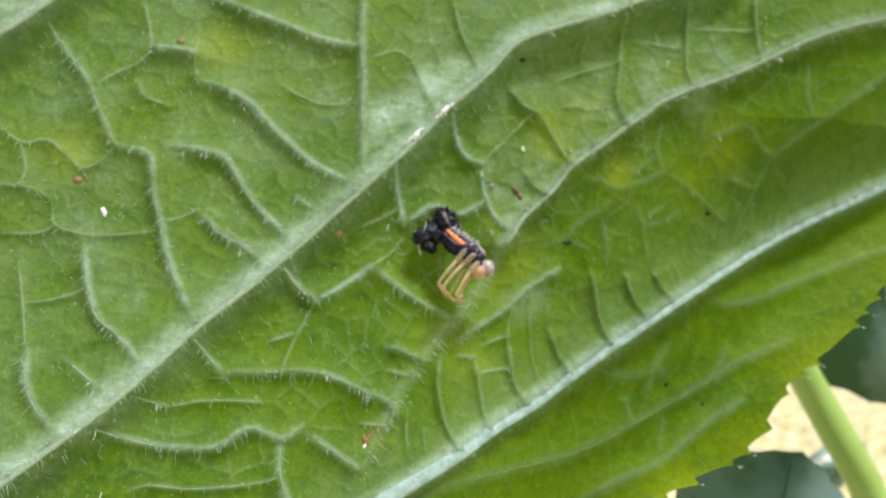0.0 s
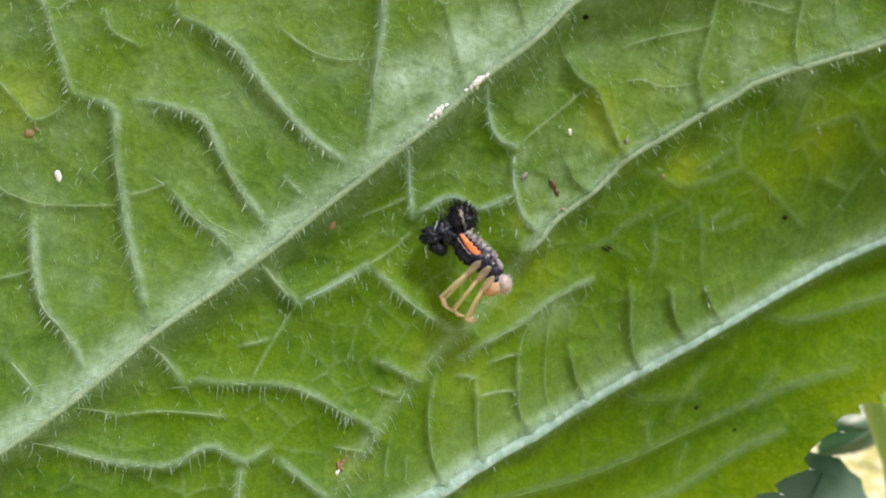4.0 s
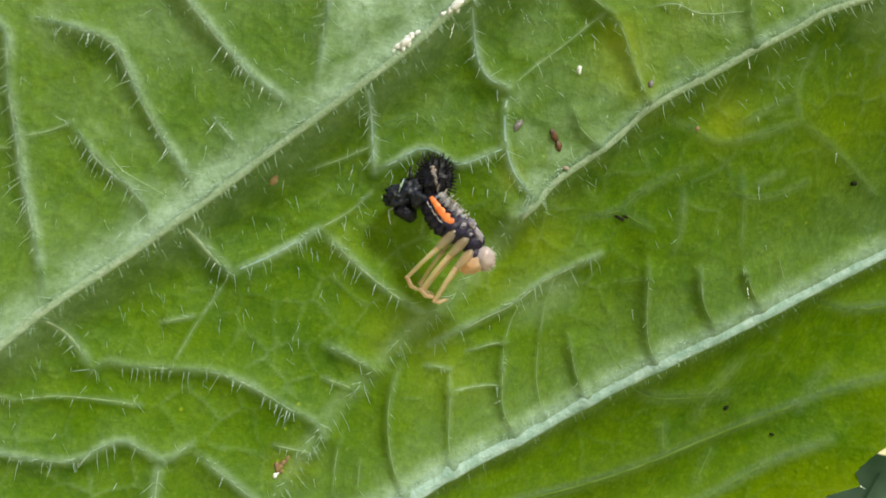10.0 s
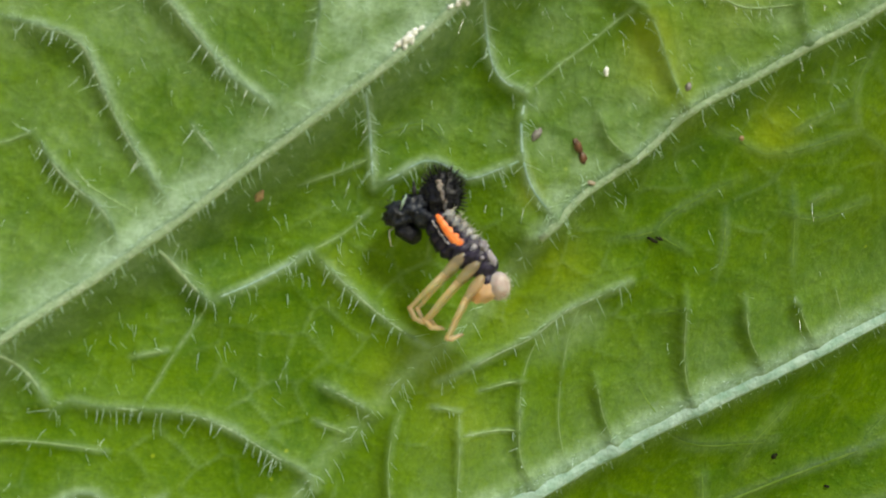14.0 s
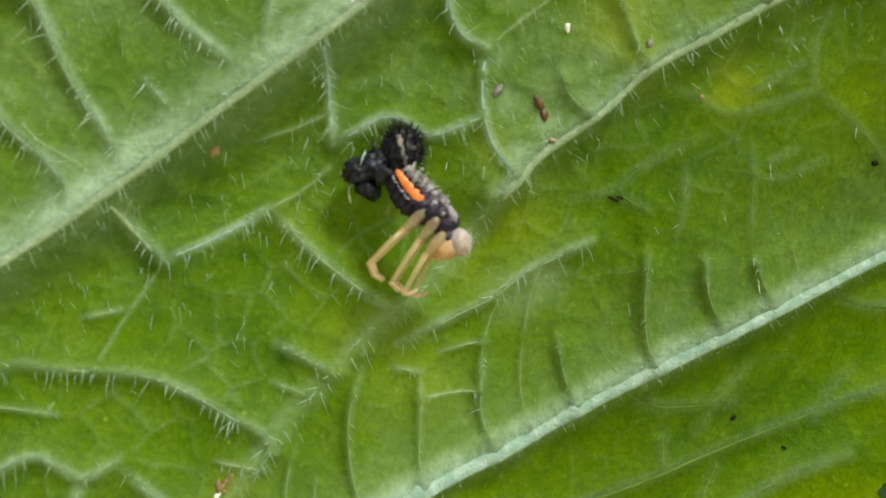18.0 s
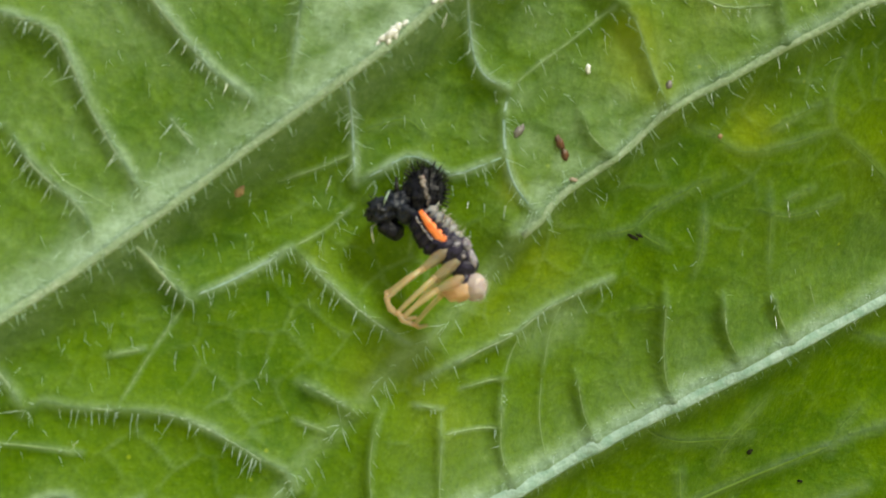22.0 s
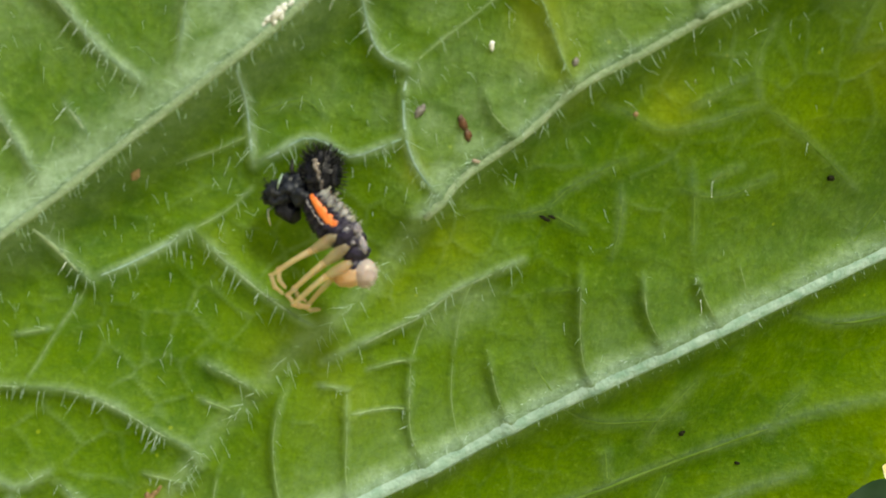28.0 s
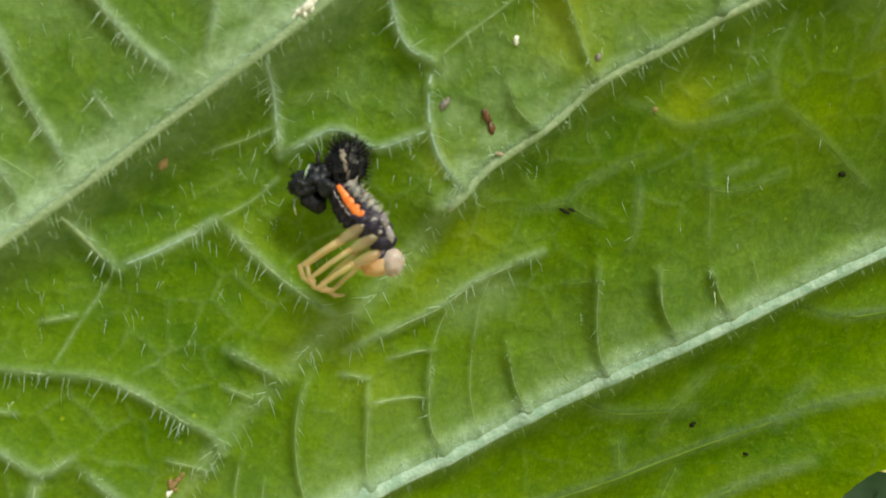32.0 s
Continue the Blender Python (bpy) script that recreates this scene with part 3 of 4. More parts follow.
# panels whitened by painted sheen: x, z, radius, strength
SHEEN_PANELS = ((-12.6, 4.6, 1.6, 0.8), (-11.4, 6.4, 2.0, 0.85), (-9.4, 7.0, 2.0, 0.95), (-7.4, 9.0, 2.0, 0.85), (-5.0, 10.4, 1.8, 0.65), (-22.4, -5.6, 1.6, 0.45), (-1.0, -2.6, 1.0, 0.5), (0.4, -1.0, 1.1, 0.45), (2.2, 0.8, 1.1, 0.4),
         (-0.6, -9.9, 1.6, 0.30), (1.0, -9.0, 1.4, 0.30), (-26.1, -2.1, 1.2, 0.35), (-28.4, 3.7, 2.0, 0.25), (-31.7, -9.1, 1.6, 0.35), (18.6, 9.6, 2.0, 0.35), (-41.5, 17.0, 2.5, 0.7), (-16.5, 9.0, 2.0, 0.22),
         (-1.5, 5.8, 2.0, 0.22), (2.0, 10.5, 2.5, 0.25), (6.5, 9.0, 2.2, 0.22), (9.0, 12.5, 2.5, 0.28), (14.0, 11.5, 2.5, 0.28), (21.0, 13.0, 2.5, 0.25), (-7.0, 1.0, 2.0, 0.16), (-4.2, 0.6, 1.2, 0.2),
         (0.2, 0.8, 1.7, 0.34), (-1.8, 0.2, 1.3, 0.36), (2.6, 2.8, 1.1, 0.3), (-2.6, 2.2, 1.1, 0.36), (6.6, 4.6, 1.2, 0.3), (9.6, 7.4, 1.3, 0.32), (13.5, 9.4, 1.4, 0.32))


# the way in which the blade rises slowly towards each kind of vein
STEEP = {k: (-0.55, 0.83) for k in SHAPE}
STEEP.update({k: (0.92, 0.40) for k in ("gro", "gro2", "sec", "thn", "fnt", "wid")})


# how round the crest of a thick vein is
SOFT = {"main": 0.75, "mainB": 0.40, "mainC": 0.36, "dus": 0.4, "mid": 0.45, "wid": 0.4, "sec": 0.22, "thn": 0.2, "low": 0.22}


def build_lamina_field():
    xs = np.concatenate([np.arange(-112, -48, 2.0), np.arange(-48, 45, 0.15), np.arange(45, 96, 2.0)])
    zs = np.concatenate([np.arange(-100, -36, 2.0), np.arange(-36, 28, 0.15), np.arange(28, 92, 2.0)])
    X, Z = np.meshgrid(xs, zs, indexing="ij")
    height, near, pale = np.zeros_like(X), np.full_like(X, 9.0), np.zeros_like(X)
    for rank, line in VEINS:
        _, _, rise, tipward, back, strength, wide, _ = SHAPE[rank]
        reach = 6 * max(tipward, back, wide) + 1
        lo, hi = line.min(0) - reach, line.max(0) + reach
        i0, i1 = np.searchsorted(xs, (lo[0], hi[0]))
        j0, j1 = np.searchsorted(zs, (lo[1], hi[1]))
        if i1 <= i0 or j1 <= j0:
            continue
        x, z = X[i0:i1, j0:j1], Z[i0:i1, j0:j1]
        d, side, end = np.full_like(x, 99.0), np.zeros_like(x), np.zeros_like(x)
        for k, ((ax, az), (bx, bz)) in enumerate(zip(line, line[1:])):
            ux, uz = bx - ax, bz - az
            s = np.clip(((x - ax) * ux + (z - az) * uz) / (ux * ux + uz * uz + 1e-9), 0, 1)
            new_d = np.hypot(x - ax - s * ux, z - az - s * uz)
            closer = new_d < d
            d = np.where(closer, new_d, d)
            across = (x - ax - s * ux) * STEEP[rank][0] + (z - az - s * uz) * STEEP[rank][1]
            side = np.where(closer, across, side)
            end = np.where(closer, (k + s) / (len(line) - 1), end)
        # on the side of the leaf's tip the blade rises slowly to the vein, on the other it falls off
        lean = np.clip(0.5 + 0.5 * side / (d + 0.08), 0, 1)
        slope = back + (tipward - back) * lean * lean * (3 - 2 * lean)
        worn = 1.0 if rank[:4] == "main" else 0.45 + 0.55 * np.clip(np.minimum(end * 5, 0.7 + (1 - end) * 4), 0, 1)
        here = (slice(i0, i1), slice(j0, j1))
        soft = SOFT.get(rank, 0.14)
        crest = rise * worn * np.exp(-(np.sqrt(d * d + soft * soft) - soft) / slope)
        height[here] += crest**1.7
        near[here] = np.minimum(near[here], d)
        # veins are pale; a sheen is painted on their slowly rising side
        lit_pale = strength * worn * (0.3 + 0.7 * lean if rank[:4] == "main" else 0.6 + 0.4 * lean)
        pale[here] = np.maximum(pale[here], lit_pale * np.exp(-((d / wide) ** 2)))
        pale[here] = np.maximum(pale[here], 0.28 * lit_pale * lean * np.exp(-d / (3.0 * wide)))
    # bright panels between the veins: their sheen goes into the colour
    for fx, fz, fr, fk in SHEEN_PANELS:
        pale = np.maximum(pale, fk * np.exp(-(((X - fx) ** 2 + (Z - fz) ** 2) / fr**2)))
    # net of the finest veinlets between the others
    spots = kdtree.KDTree(6000)
    count = 0
    net_rng = np.random.default_rng(11)
    for gx in np.arange(-50, 48, 2.2):
        for gz in np.arange(-38, 30, 2.2):
            spots.insert((gx + net_rng.uniform(-1.0, 1.0), gz + net_rng.uniform(-1.0, 1.0), 0), count)
            count += 1
    spots.balance()
    net = np.zeros_like(X)
    for i in range(np.searchsorted(xs, -48), np.searchsorted(xs, 45)):
        for j in range(np.searchsorted(zs, -36), np.searchsorted(zs, 28)):
            (_, _, d1), (_, _, d2) = spots.find_n((xs[i] + 0.07 * math.sin(3 * zs[j]), zs[j] + 0.07 * math.sin(2.7 * xs[i]), 0), 2)
            net[i, j] = 0.5 * (d2 - d1)
    net[(X < -48) | (X > 44.9) | (Z < -36) | (Z > 27.9)] = 9.0
    clear = 1 - np.exp(-((near / 0.6) ** 2))
    patchy = 0.5 + 0.5 * np.sin(0.55 * X + 1.3 * np.sin(0.4 * Z)) * np.sin(0.6 * Z + 1.1 * np.sin(0.35 * X))
    # lightening painted into the colour beyond the midrib, fading towards the other margin
    half = 1 / (1 + np.exp((0.66 * (X + 13) - 0.75 * (Z - 0.5)) / 2.5))
    middle = 1 / (1 + np.exp((0.644 * X - 0.765 * Z - 14) / 2.0))
    # the brighter panel above the middle main vein is painted lighter too
    above = np.clip((X + 4) / 3, 0, 1) / (1 + np.exp((0.615 * X - 0.788 * Z - 2.2) / 0.8))
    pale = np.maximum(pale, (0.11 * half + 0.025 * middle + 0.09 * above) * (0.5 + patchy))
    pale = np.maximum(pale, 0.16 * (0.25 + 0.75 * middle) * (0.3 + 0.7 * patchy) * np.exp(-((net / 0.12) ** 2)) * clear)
    # the smallest areas between the veinlets are dimpled too
    height = height ** (1 / 1.7) + (0.04 + 0.06 * middle) * np.exp(-net / 0.30) * clear
    return xs, zs, X, Z, height, pale


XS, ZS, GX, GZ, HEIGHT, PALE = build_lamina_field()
GY = base_surface(GX, GZ) - HEIGHT + 1.5


def leaf_y(x, z):
    """Depth of the leaf's underside at a place."""
    i, j = np.clip(np.searchsorted(XS, x), 1, len(XS) - 1), np.clip(np.searchsorted(ZS, z), 1, len(ZS) - 1)
    a, b = (x - XS[i - 1]) / (XS[i] - XS[i - 1]), (z - ZS[j - 1]) / (ZS[j] - ZS[j - 1])
    return float((GY[i - 1, j - 1] * (1 - a) + GY[i, j - 1] * a) * (1 - b) + (GY[i - 1, j] * (1 - a) + GY[i, j] * a) * b)


# outline: a heart-shaped leaf about its long axis, with small teeth
AXIS, ACROSS = Vector((0.765, 0.644)), Vector((0.644, -0.765))
MIDDLE = Vector((-9.0, 4.5))


def half_width(s):
    """Half the leaf's width at s along its axis, from -88 (base) to 84 (tip)."""
    u = (s + 88) / 172
    if not 0 < u < 1:
        return 0.0
    return 42.5 * math.sin(math.pi * u**2.07) ** 0.35 + math.exp(-(((s - 4) / 4) ** 2)) - 0.09 * min(max(s - 9, 0), 20) + 0.1 + 0.75 / (1 + math.exp((s - 11) / 2)) - 0.5 * math.exp(-(((s - 14) / 4) ** 2))


def outline():
    pts = []
    S = np.linspace(-87.5, 83.5, 620)
    for sign in (1, -1):
        for s in (S if sign == 1 else S[::-1]):
            tooth = (s / 3.1 + 0.7 * noise.noise(Vector((s * 0.2, sign, 9.0)))) % 1.0
            w = half_width(s) + 0.85 * (tooth**3 - 0.3) + 0.4 * noise.noise(Vector((s * 0.11, sign * 3.0, 0.5)))
            p = MIDDLE + AXIS * float(s) + ACROSS * (sign * max(w, 0.3))
            pts.append((p.x, p.y))
    return np.array(pts)


OUTLINE = outline()


def inside(x, z):
    px, pz = OUTLINE[:, 0], OUTLINE[:, 1]
    qx, qz = np.roll(px, -1), np.roll(pz, -1)
    odd = np.zeros(x.shape, bool)
    for a, b, c, d in zip(px, pz, qx, qz):
        if b != d:
            cross = ((b > z) != (d > z)) & (x < (c - a) * (z - b) / (d - b) + a)
            odd ^= cross
    return odd


# pose of the leaf in the world: turned up a little towards the sky
LEAF = LEAF_POSE


def build_leaf():
    leaf = new("leaf")
    tagged(leaf, "large green hairy leaf, veined underside, a larva on it", "leaf")
    leaf.matrix_world = LEAF
    keep = inside(GX, GZ)
    n, m = GX.shape
    some = keep[:-1, :-1] | keep[1:, :-1] | keep[1:, 1:] | keep[:-1, 1:]
    used = np.zeros_like(keep)
    used[:-1, :-1] |= some
    used[1:, :-1] |= some
    used[1:, 1:] |= some
    used[:-1, 1:] |= some
    px, pz = GX.copy(), GZ.copy()
    for i, j in np.argwhere(used & ~keep):
        k = np.argmin((OUTLINE[:, 0] - GX[i, j]) ** 2 + (OUTLINE[:, 1] - GZ[i, j]) ** 2)
        px[i, j], pz[i, j] = OUTLINE[k]
    index = np.full(used.shape, -1)
    index[used] = np.arange(used.sum())
    count = int(used.sum())
    front = np.stack([px[used], GY[used], pz[used]], 1) * MM
    I, J = np.nonzero(some)
    quads = np.stack([index[I, J], index[I + 1, J], index[I + 1, J + 1], index[I, J + 1]], 1)
    me = bpy.data.meshes.new("lamina")
    me.from_pydata(front.tolist(), [], quads.tolist())
    # holds the vein colour and the sheen painted beside the veins
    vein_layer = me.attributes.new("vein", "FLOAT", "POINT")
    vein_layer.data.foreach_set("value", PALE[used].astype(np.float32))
    yellow = np.zeros(count)
    for x, z, r, k in YELLOW:
        yellow += 0.6 * k * np.exp(-(((front[:, 0] / MM - x) ** 2 + (front[:, 2] / MM - z) ** 2) / r**2))
    # the margin is yellowed
    across = (front[:, 0] / MM - MIDDLE.x) * ACROSS.x + (front[:, 2] / MM - MIDDLE.y) * ACROSS.y
    along = (front[:, 0] / MM - MIDDLE.x) * AXIS.x + (front[:, 2] / MM - MIDDLE.y) * AXIS.y
    rim = np.interp(along, np.arange(-88, 85, 4.0), [half_width(float(q)) for q in np.arange(-88, 85, 4.0)])
    yellow += 0.55 * np.exp(-np.clip(rim - across, 0, 60) / 3.0)
    y_layer = me.attributes.new("yellow", "FLOAT", "POINT")
    y_layer.data.foreach_set("value", np.clip(yellow, 0, 1).astype(np.float32))
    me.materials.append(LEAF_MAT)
    me.polygons.foreach_set("use_smooth", [True] * len(me.polygons))
    lamina = new("lamina", me)
    lamina.parent = leaf
    names = {"mid": "side_vein", "sec": "side_vein", "gro": "side_vein", "ter": "veinlet", "thn": "side_vein", "low": "side_vein", "gro2": "veinlet", "fnt": "veinlet", "wid": "side_vein"}
    for rank, line in VEINS:
        r = SHAPE[rank][0]
        inner = [q for q in line if abs(q[0]) < 47.5 and -35.5 < q[1] < 27.5]
        # the downy vein under the larva is only a swelling of the blade itself
        if len(inner) < 3 or rank == "dus":
            continue
        pts, radii = [], []
        for k, (x, z) in enumerate(inner):
            u = k / (len(inner) - 1)
            wob = 1 + 0.10 * noise.noise(Vector((x * 0.9, z * 0.9, 2.0)))
            ends = 1.0 if rank[:4] == "main" else 0.35 + 0.65 * min(1, 5 * u, 5 * (1 - u))
            radii.append(r * wob * ends * MM)
            deep = r * SHAPE[rank][1] * {"mainB": 0.78, "mainC": 0.85, "sec": 1.0, "thn": 0.85, "low": 1.0, "fnt": 0.9, "mid": 0.97, "wid": 0.95, "gro": 0.8, "gro2": 0.8}.get(rank, 0.45)
            pts.append(mm(x, leaf_y(x, z) + (r * SHAPE[rank][1] - 0.025 if rank == "main" else deep), z))
        bm = bmesh.new()
        tube(bm, pts, radii, 10, SHAPE[rank][1])
        part(names.get(rank, "main_vein"), bm, {"gro": VEINLET_MAT, "gro2": VEINLET_MAT, "mid": FAINT_MAT, "ter": VEINLET_MAT, "fnt": FAINT_MAT, "wid": FAINT_MAT, "sec": SIDEVEIN_MAT, "thn": VEIN_MAT, "low": SIDEVEIN_MAT, "main": MIDRIB_MAT, "mainC": MIDRIB_MAT}.get(rank, VEIN_MAT), leaf)
    # pale horny tips of the teeth along the near margin
    last, tips = 0.0, []
    for s in np.arange(-12, 44, 0.1):
        tooth = (s / 3.1 + 0.7 * noise.noise(Vector((s * 0.2, 1, 9.0)))) % 1.0
        if tooth < last - 0.5:
            tips.append(float(s) - 0.1)
        last = tooth
    for s in tips:
        w = half_width(s) + 0.85 * 0.7 + 0.4 * noise.noise(Vector((s * 0.11, 3.0, 0.5)))
        p = MIDDLE + AXIS * s + ACROSS * w
        bm = bmesh.new()
        q = mm(p.x, float(base_surface(np.array(p.x), np.array(p.y))) + 1.45, p.y)
        blob(bm, q, (0.08 * MM, 0.06 * MM, 0.06 * MM), (0, 40, 0), 0.3, 2.0, s, 2)
        spike(bm, q, q + mm(0.34, -0.1, -0.10), 0.035 * MM)
        part("tooth_tip", bm, WHITE_MAT, leaf, "pale horny tip of a tooth")
    # stalk of the leaf, from its base
    foot = MIDDLE + AXIS * -87
    y0 = base_surface(np.array(foot.x), np.array(foot.y))
    bm = bmesh.new()
    pts = [mm(foot.x - 8 * k * AXIS.x, float(y0) + 0.9 * k * k, foot.y - 9 * k * AXIS.y - 0.8 * k * k) for k in range(-1, 9)]
    tube(bm, pts, [2.4 * MM] * 10, 12)
    part("leaf_stalk", bm, STEM_MAT, leaf, "pale green ribbed leaf stalk")
    # hairs
    verts, faces = [], []

    def hair(x, z, way, length, radius=0.021):
        base = np.array([x, leaf_y(x, z) + 0.05, z])
        way = way / np.linalg.norm(way)
        side = np.cross(way, (0.3, 0.8, 0.5))
        side /= np.linalg.norm(side)
        up = np.cross(way, side)
        droop = rng.normal(0, 0.05, 3) * length
        k = len(verts)
        for p, r in ((base, radius), (base + way * length * 0.5 + droop, radius * 0.72)):
            for j in range(3):
                a = 2.0944 * j
                verts.append((p + (side * math.cos(a) + up * math.sin(a)) * r) * MM)
        verts.append((base + way * length + droop * 0.6) * MM)
        for j in range(3):
            i = (j + 1) % 3
            faces.append((k + j, k + i, k + 3 + i, k + 3 + j))
            faces.append((k + 3 + j, k + 3 + i, k + 6))

    for rank, line in VEINS:
        w = SHAPE[rank][0]
        for (ax, az), (bx, bz) in zip(line, line[1:]):
            if not (-48 < ax < 44 and -36 < az < 28):
                continue
            if az < 0.6 * ax - 16.5 and rank[:4] != "main":
                continue
            run = math.hypot(bx - ax, bz - az)
            for _ in range(rng.poisson(SHAPE[rank][7] * run)):
                s, sign = rng.random(), (1 if rng.random() < 0.62 else -1)
                nx, nz = (bz - az) / (run + 1e-9), -(bx - ax) / (run + 1e-9)
                if nz > 0:
                    nx, nz = -nx, -nz
                off = sign * w * rng.uniform(0.3, 1.0)
                way = np.array([nx * sign, -rng.uniform(0.25, 1.1), nz * sign]) + rng.normal(0, 0.25, 3) + (0.15, 0, -0.9)
                big = 0.8 if rank in ("ter", "gro2", "gro", "mid", "wid", "mainB") else 0.95 if rank == "main" else 1.2
                hair(ax + s * (bx - ax) + nx * off, az + s * (bz - az) + nz * off, way, big * rng.uniform(0.4, 1.0) * rng.uniform(0.75, 1.35), 0.0155)
    for rank, line in VEINS:
        if rank[:4] != "main":
            continue
        w = SHAPE[rank][0]
        for (ax, az), (bx, bz) in zip(line, line[1:]):
            if -48 < ax < 44 and -36 < az < 28:
                for _ in range(rng.poisson(14 * math.hypot(bx - ax, bz - az))):
                    s = rng.random()
                    x, z = ax + s * (bx - ax) + rng.normal(0, w * 0.9), az + s * (bz - az) + rng.normal(0, w * 0.9)
                    hair(x, z, np.array([rng.normal(0.1, 0.6), -rng.uniform(0.3, 1.0), rng.normal(-0.1, 0.6)]), rng.uniform(0.10, 0.30), 0.016)
    for _ in range(3400):
        x, z = rng.uniform(-46, 30), rng.uniform(-33, 26)
        if z < 0.62 * x - 18 or (z < 0.62 * x - 4 and rng.random() < 0.93):
            continue
        way = np.array([rng.normal(0.3, 0.35), -rng.uniform(0.15, 0.5), rng.normal(-0.8, 0.3)])
        hair(x, z, way, rng.uniform(0.35, 1.1), 0.012)
    hm = bpy.data.meshes.new("hairs")
    hm.from_pydata([tuple(v) for v in verts], [], faces)
    hm.materials.append(HAIR_MAT)
    hairs = new("hairs", hm)
    hairs.parent = leaf
    tagged(hairs, "fine white bristly hairs along the veins", kind="stuff")
    return leaf


# yellowed patches of the leaf: x, z, radius, strength
YELLOW = ((3.4, 4.6, 1.8, 1.0), (4.6, 2.6, 1.2, 0.8), (2.6, 6.2, 1.2, 0.7), (-2.5, -2.5, 0.7, 1.0), (-2.9, -1.2, 0.5, 0.7), (10.2, 2.0, 1.6, 0.9), (7.4, 7.9, 2.2, 0.6), (12, 9.0, 1.8, 0.4), (-8.0, -12.5, 2.5, 0.5),
          (21.8, 5.5, 2.4, 0.6), (17, 1.5, 2.5, 0.4), (-25, 13, 2.2, 0.8), (-37, 3.5, 2.4, 0.8), (-14.2, -20.2, 1.3, 0.8), (-0.5, -6.0, 1.8, 0.6),
          (-3.2, -8.5, 1.6, 0.4), (-12.0, -6.6, 1.2, 0.4), (16.5, 12.0, 1.6, 0.6), (-20.0, 9.0, 1.6, 0.3), (-5.0, -15.0, 2.0, 0.35))
build_leaf()


# ---- the larva, moulting: old black skin clinging to the leaf, pale forebody and legs hanging free ----
BASE = Vector((-7.5, -1.9, -4.2))


def at(x, y, z):
    return mm(x - BASE.x, y - BASE.y, z - BASE.z)


def build_larva():
    larva = new("ladybird_larva")
    tagged(larva, "moulting ladybird larva, black spiny skin, orange stripe, pale new legs", "larva")
    larva.matrix_world = LEAF @ Matrix.Translation((BASE + Vector((0, 1.2, 0))) * MM)
    r = random.Random(7)
    # shed skin, tail lobe with its bristles
    C = at(-7.05, -1.9, -3.08)
    bm = bmesh.new()
    for v in blob(bm, C, (1.08 * MM, 0.98 * MM, 1.34 * MM), (0, 8, 0), 0.16, 2.4, 1, 4):
        w = v.co - C
        v.co -= w * 0.10 * (0.5 + 0.5 * math.cos(w.z / MM * 10.0))
    tail = part("shed_tail", bm, BLACK_MAT, larva, "crumpled black shed skin of the abdomen")
    bm = bmesh.new()
    for k in range(9):
        u = k / 8
        blob(bm, at(-7.22 + 0.42 * u + 0.05 * math.sin(k * 2.0), -2.84 + 0.10 * abs(u - 0.5), -2.40 - 1.15 * u), ((0.15 + 0.05 * u) * MM, 0.09 * MM, 0.10 * MM), (0, 12 * k, 10 * k), 0.4, 2, k, 2)
    part("pale_patch", bm, STRIP_MAT, tail, "pale pinkish-grey strip along the old skin")
    bm = bmesh.new()
    for row in range(8):
        for k in range(15):
            a = radians(-95 + row * 27 + r.uniform(-4, 4))
            u = -0.93 + 1.9 * k / 14
            q = math.sqrt(max(0.0, 1 - u * u * 0.95))
            n = Vector((math.sin(a) * q, -math.cos(a) * q, u))
            p = C + Vector((n.x * 0.99, n.y * 0.90, n.z * 1.26)) * MM
            n = (n + Vector((r.uniform(-0.12, 0.12), 0, r.uniform(-0.05, 0.18)))).normalized()
            long = r.uniform(0.36, 0.58) if a > 0.2 or u > 0.5 else r.uniform(0.18, 0.32)
            spike(bm, p, p + n * long * MM, 0.062 * MM)
            for _ in range(2):
                q = p + n * 0.5 * long * MM
                spike(bm, q, q + (n + Vector((r.uniform(-1, 1), r.uniform(-1, 1), r.uniform(-1, 1)))).normalized() * 0.16 * MM, 0.022 * MM, 3)
    part("bristles", bm, SPINE_MAT, tail, "stiff black branched bristles")
    # shed skin, front lobe with the old head capsule and old legs
    bm = bmesh.new()
    blob(bm, at(-8.25, -1.95, -3.80), (0.75 * MM, 0.78 * MM, 0.72 * MM), (0, -20, 0), 0.35, 2.4, 3, 4)
    blob(bm, at(-8.98, -1.95, -4.08), (0.80 * MM, 0.74 * MM, 0.62 * MM), (0, -22, 0), 0.4, 2.6, 5, 4)
    blob(bm, at(-9.45, -1.85, -4.30), (0.40 * MM, 0.42 * MM, 0.36 * MM), (0, 0, 0), 0.4, 2.6, 9, 3)
    blob(bm, at(-7.80, -2.15, -4.20), (0.60 * MM, 0.66 * MM, 0.52 * MM), (0, 35, 0), 0.3, 2.6, 6, 3)
    front = part("shed_front", bm, BLUEBLACK_MAT, larva, "crumpled bluish-black shed skin of the thorax")
    bm = bmesh.new()
    for v in blob(bm, at(-8.56, -1.80, -4.96), (0.78 * MM, 0.52 * MM, 0.56 * MM), (0, 27, 0), 0.10, 2, 8, 4):
        w = v.co - at(-8.56, -1.80, -4.96)
        f = w.length / MM
        m = max(abs(w.x * 0.9 - w.z * 0.45), abs(w.x * 0.45 + w.z * 0.9) * 1.25, abs(w.y) * 0.8) / MM + 1e-6
        v.co += w * 0.35 * (f / m - 1.25)
    part("old_head", bm, BLACK_MAT, front, "black empty head capsule, boxy")
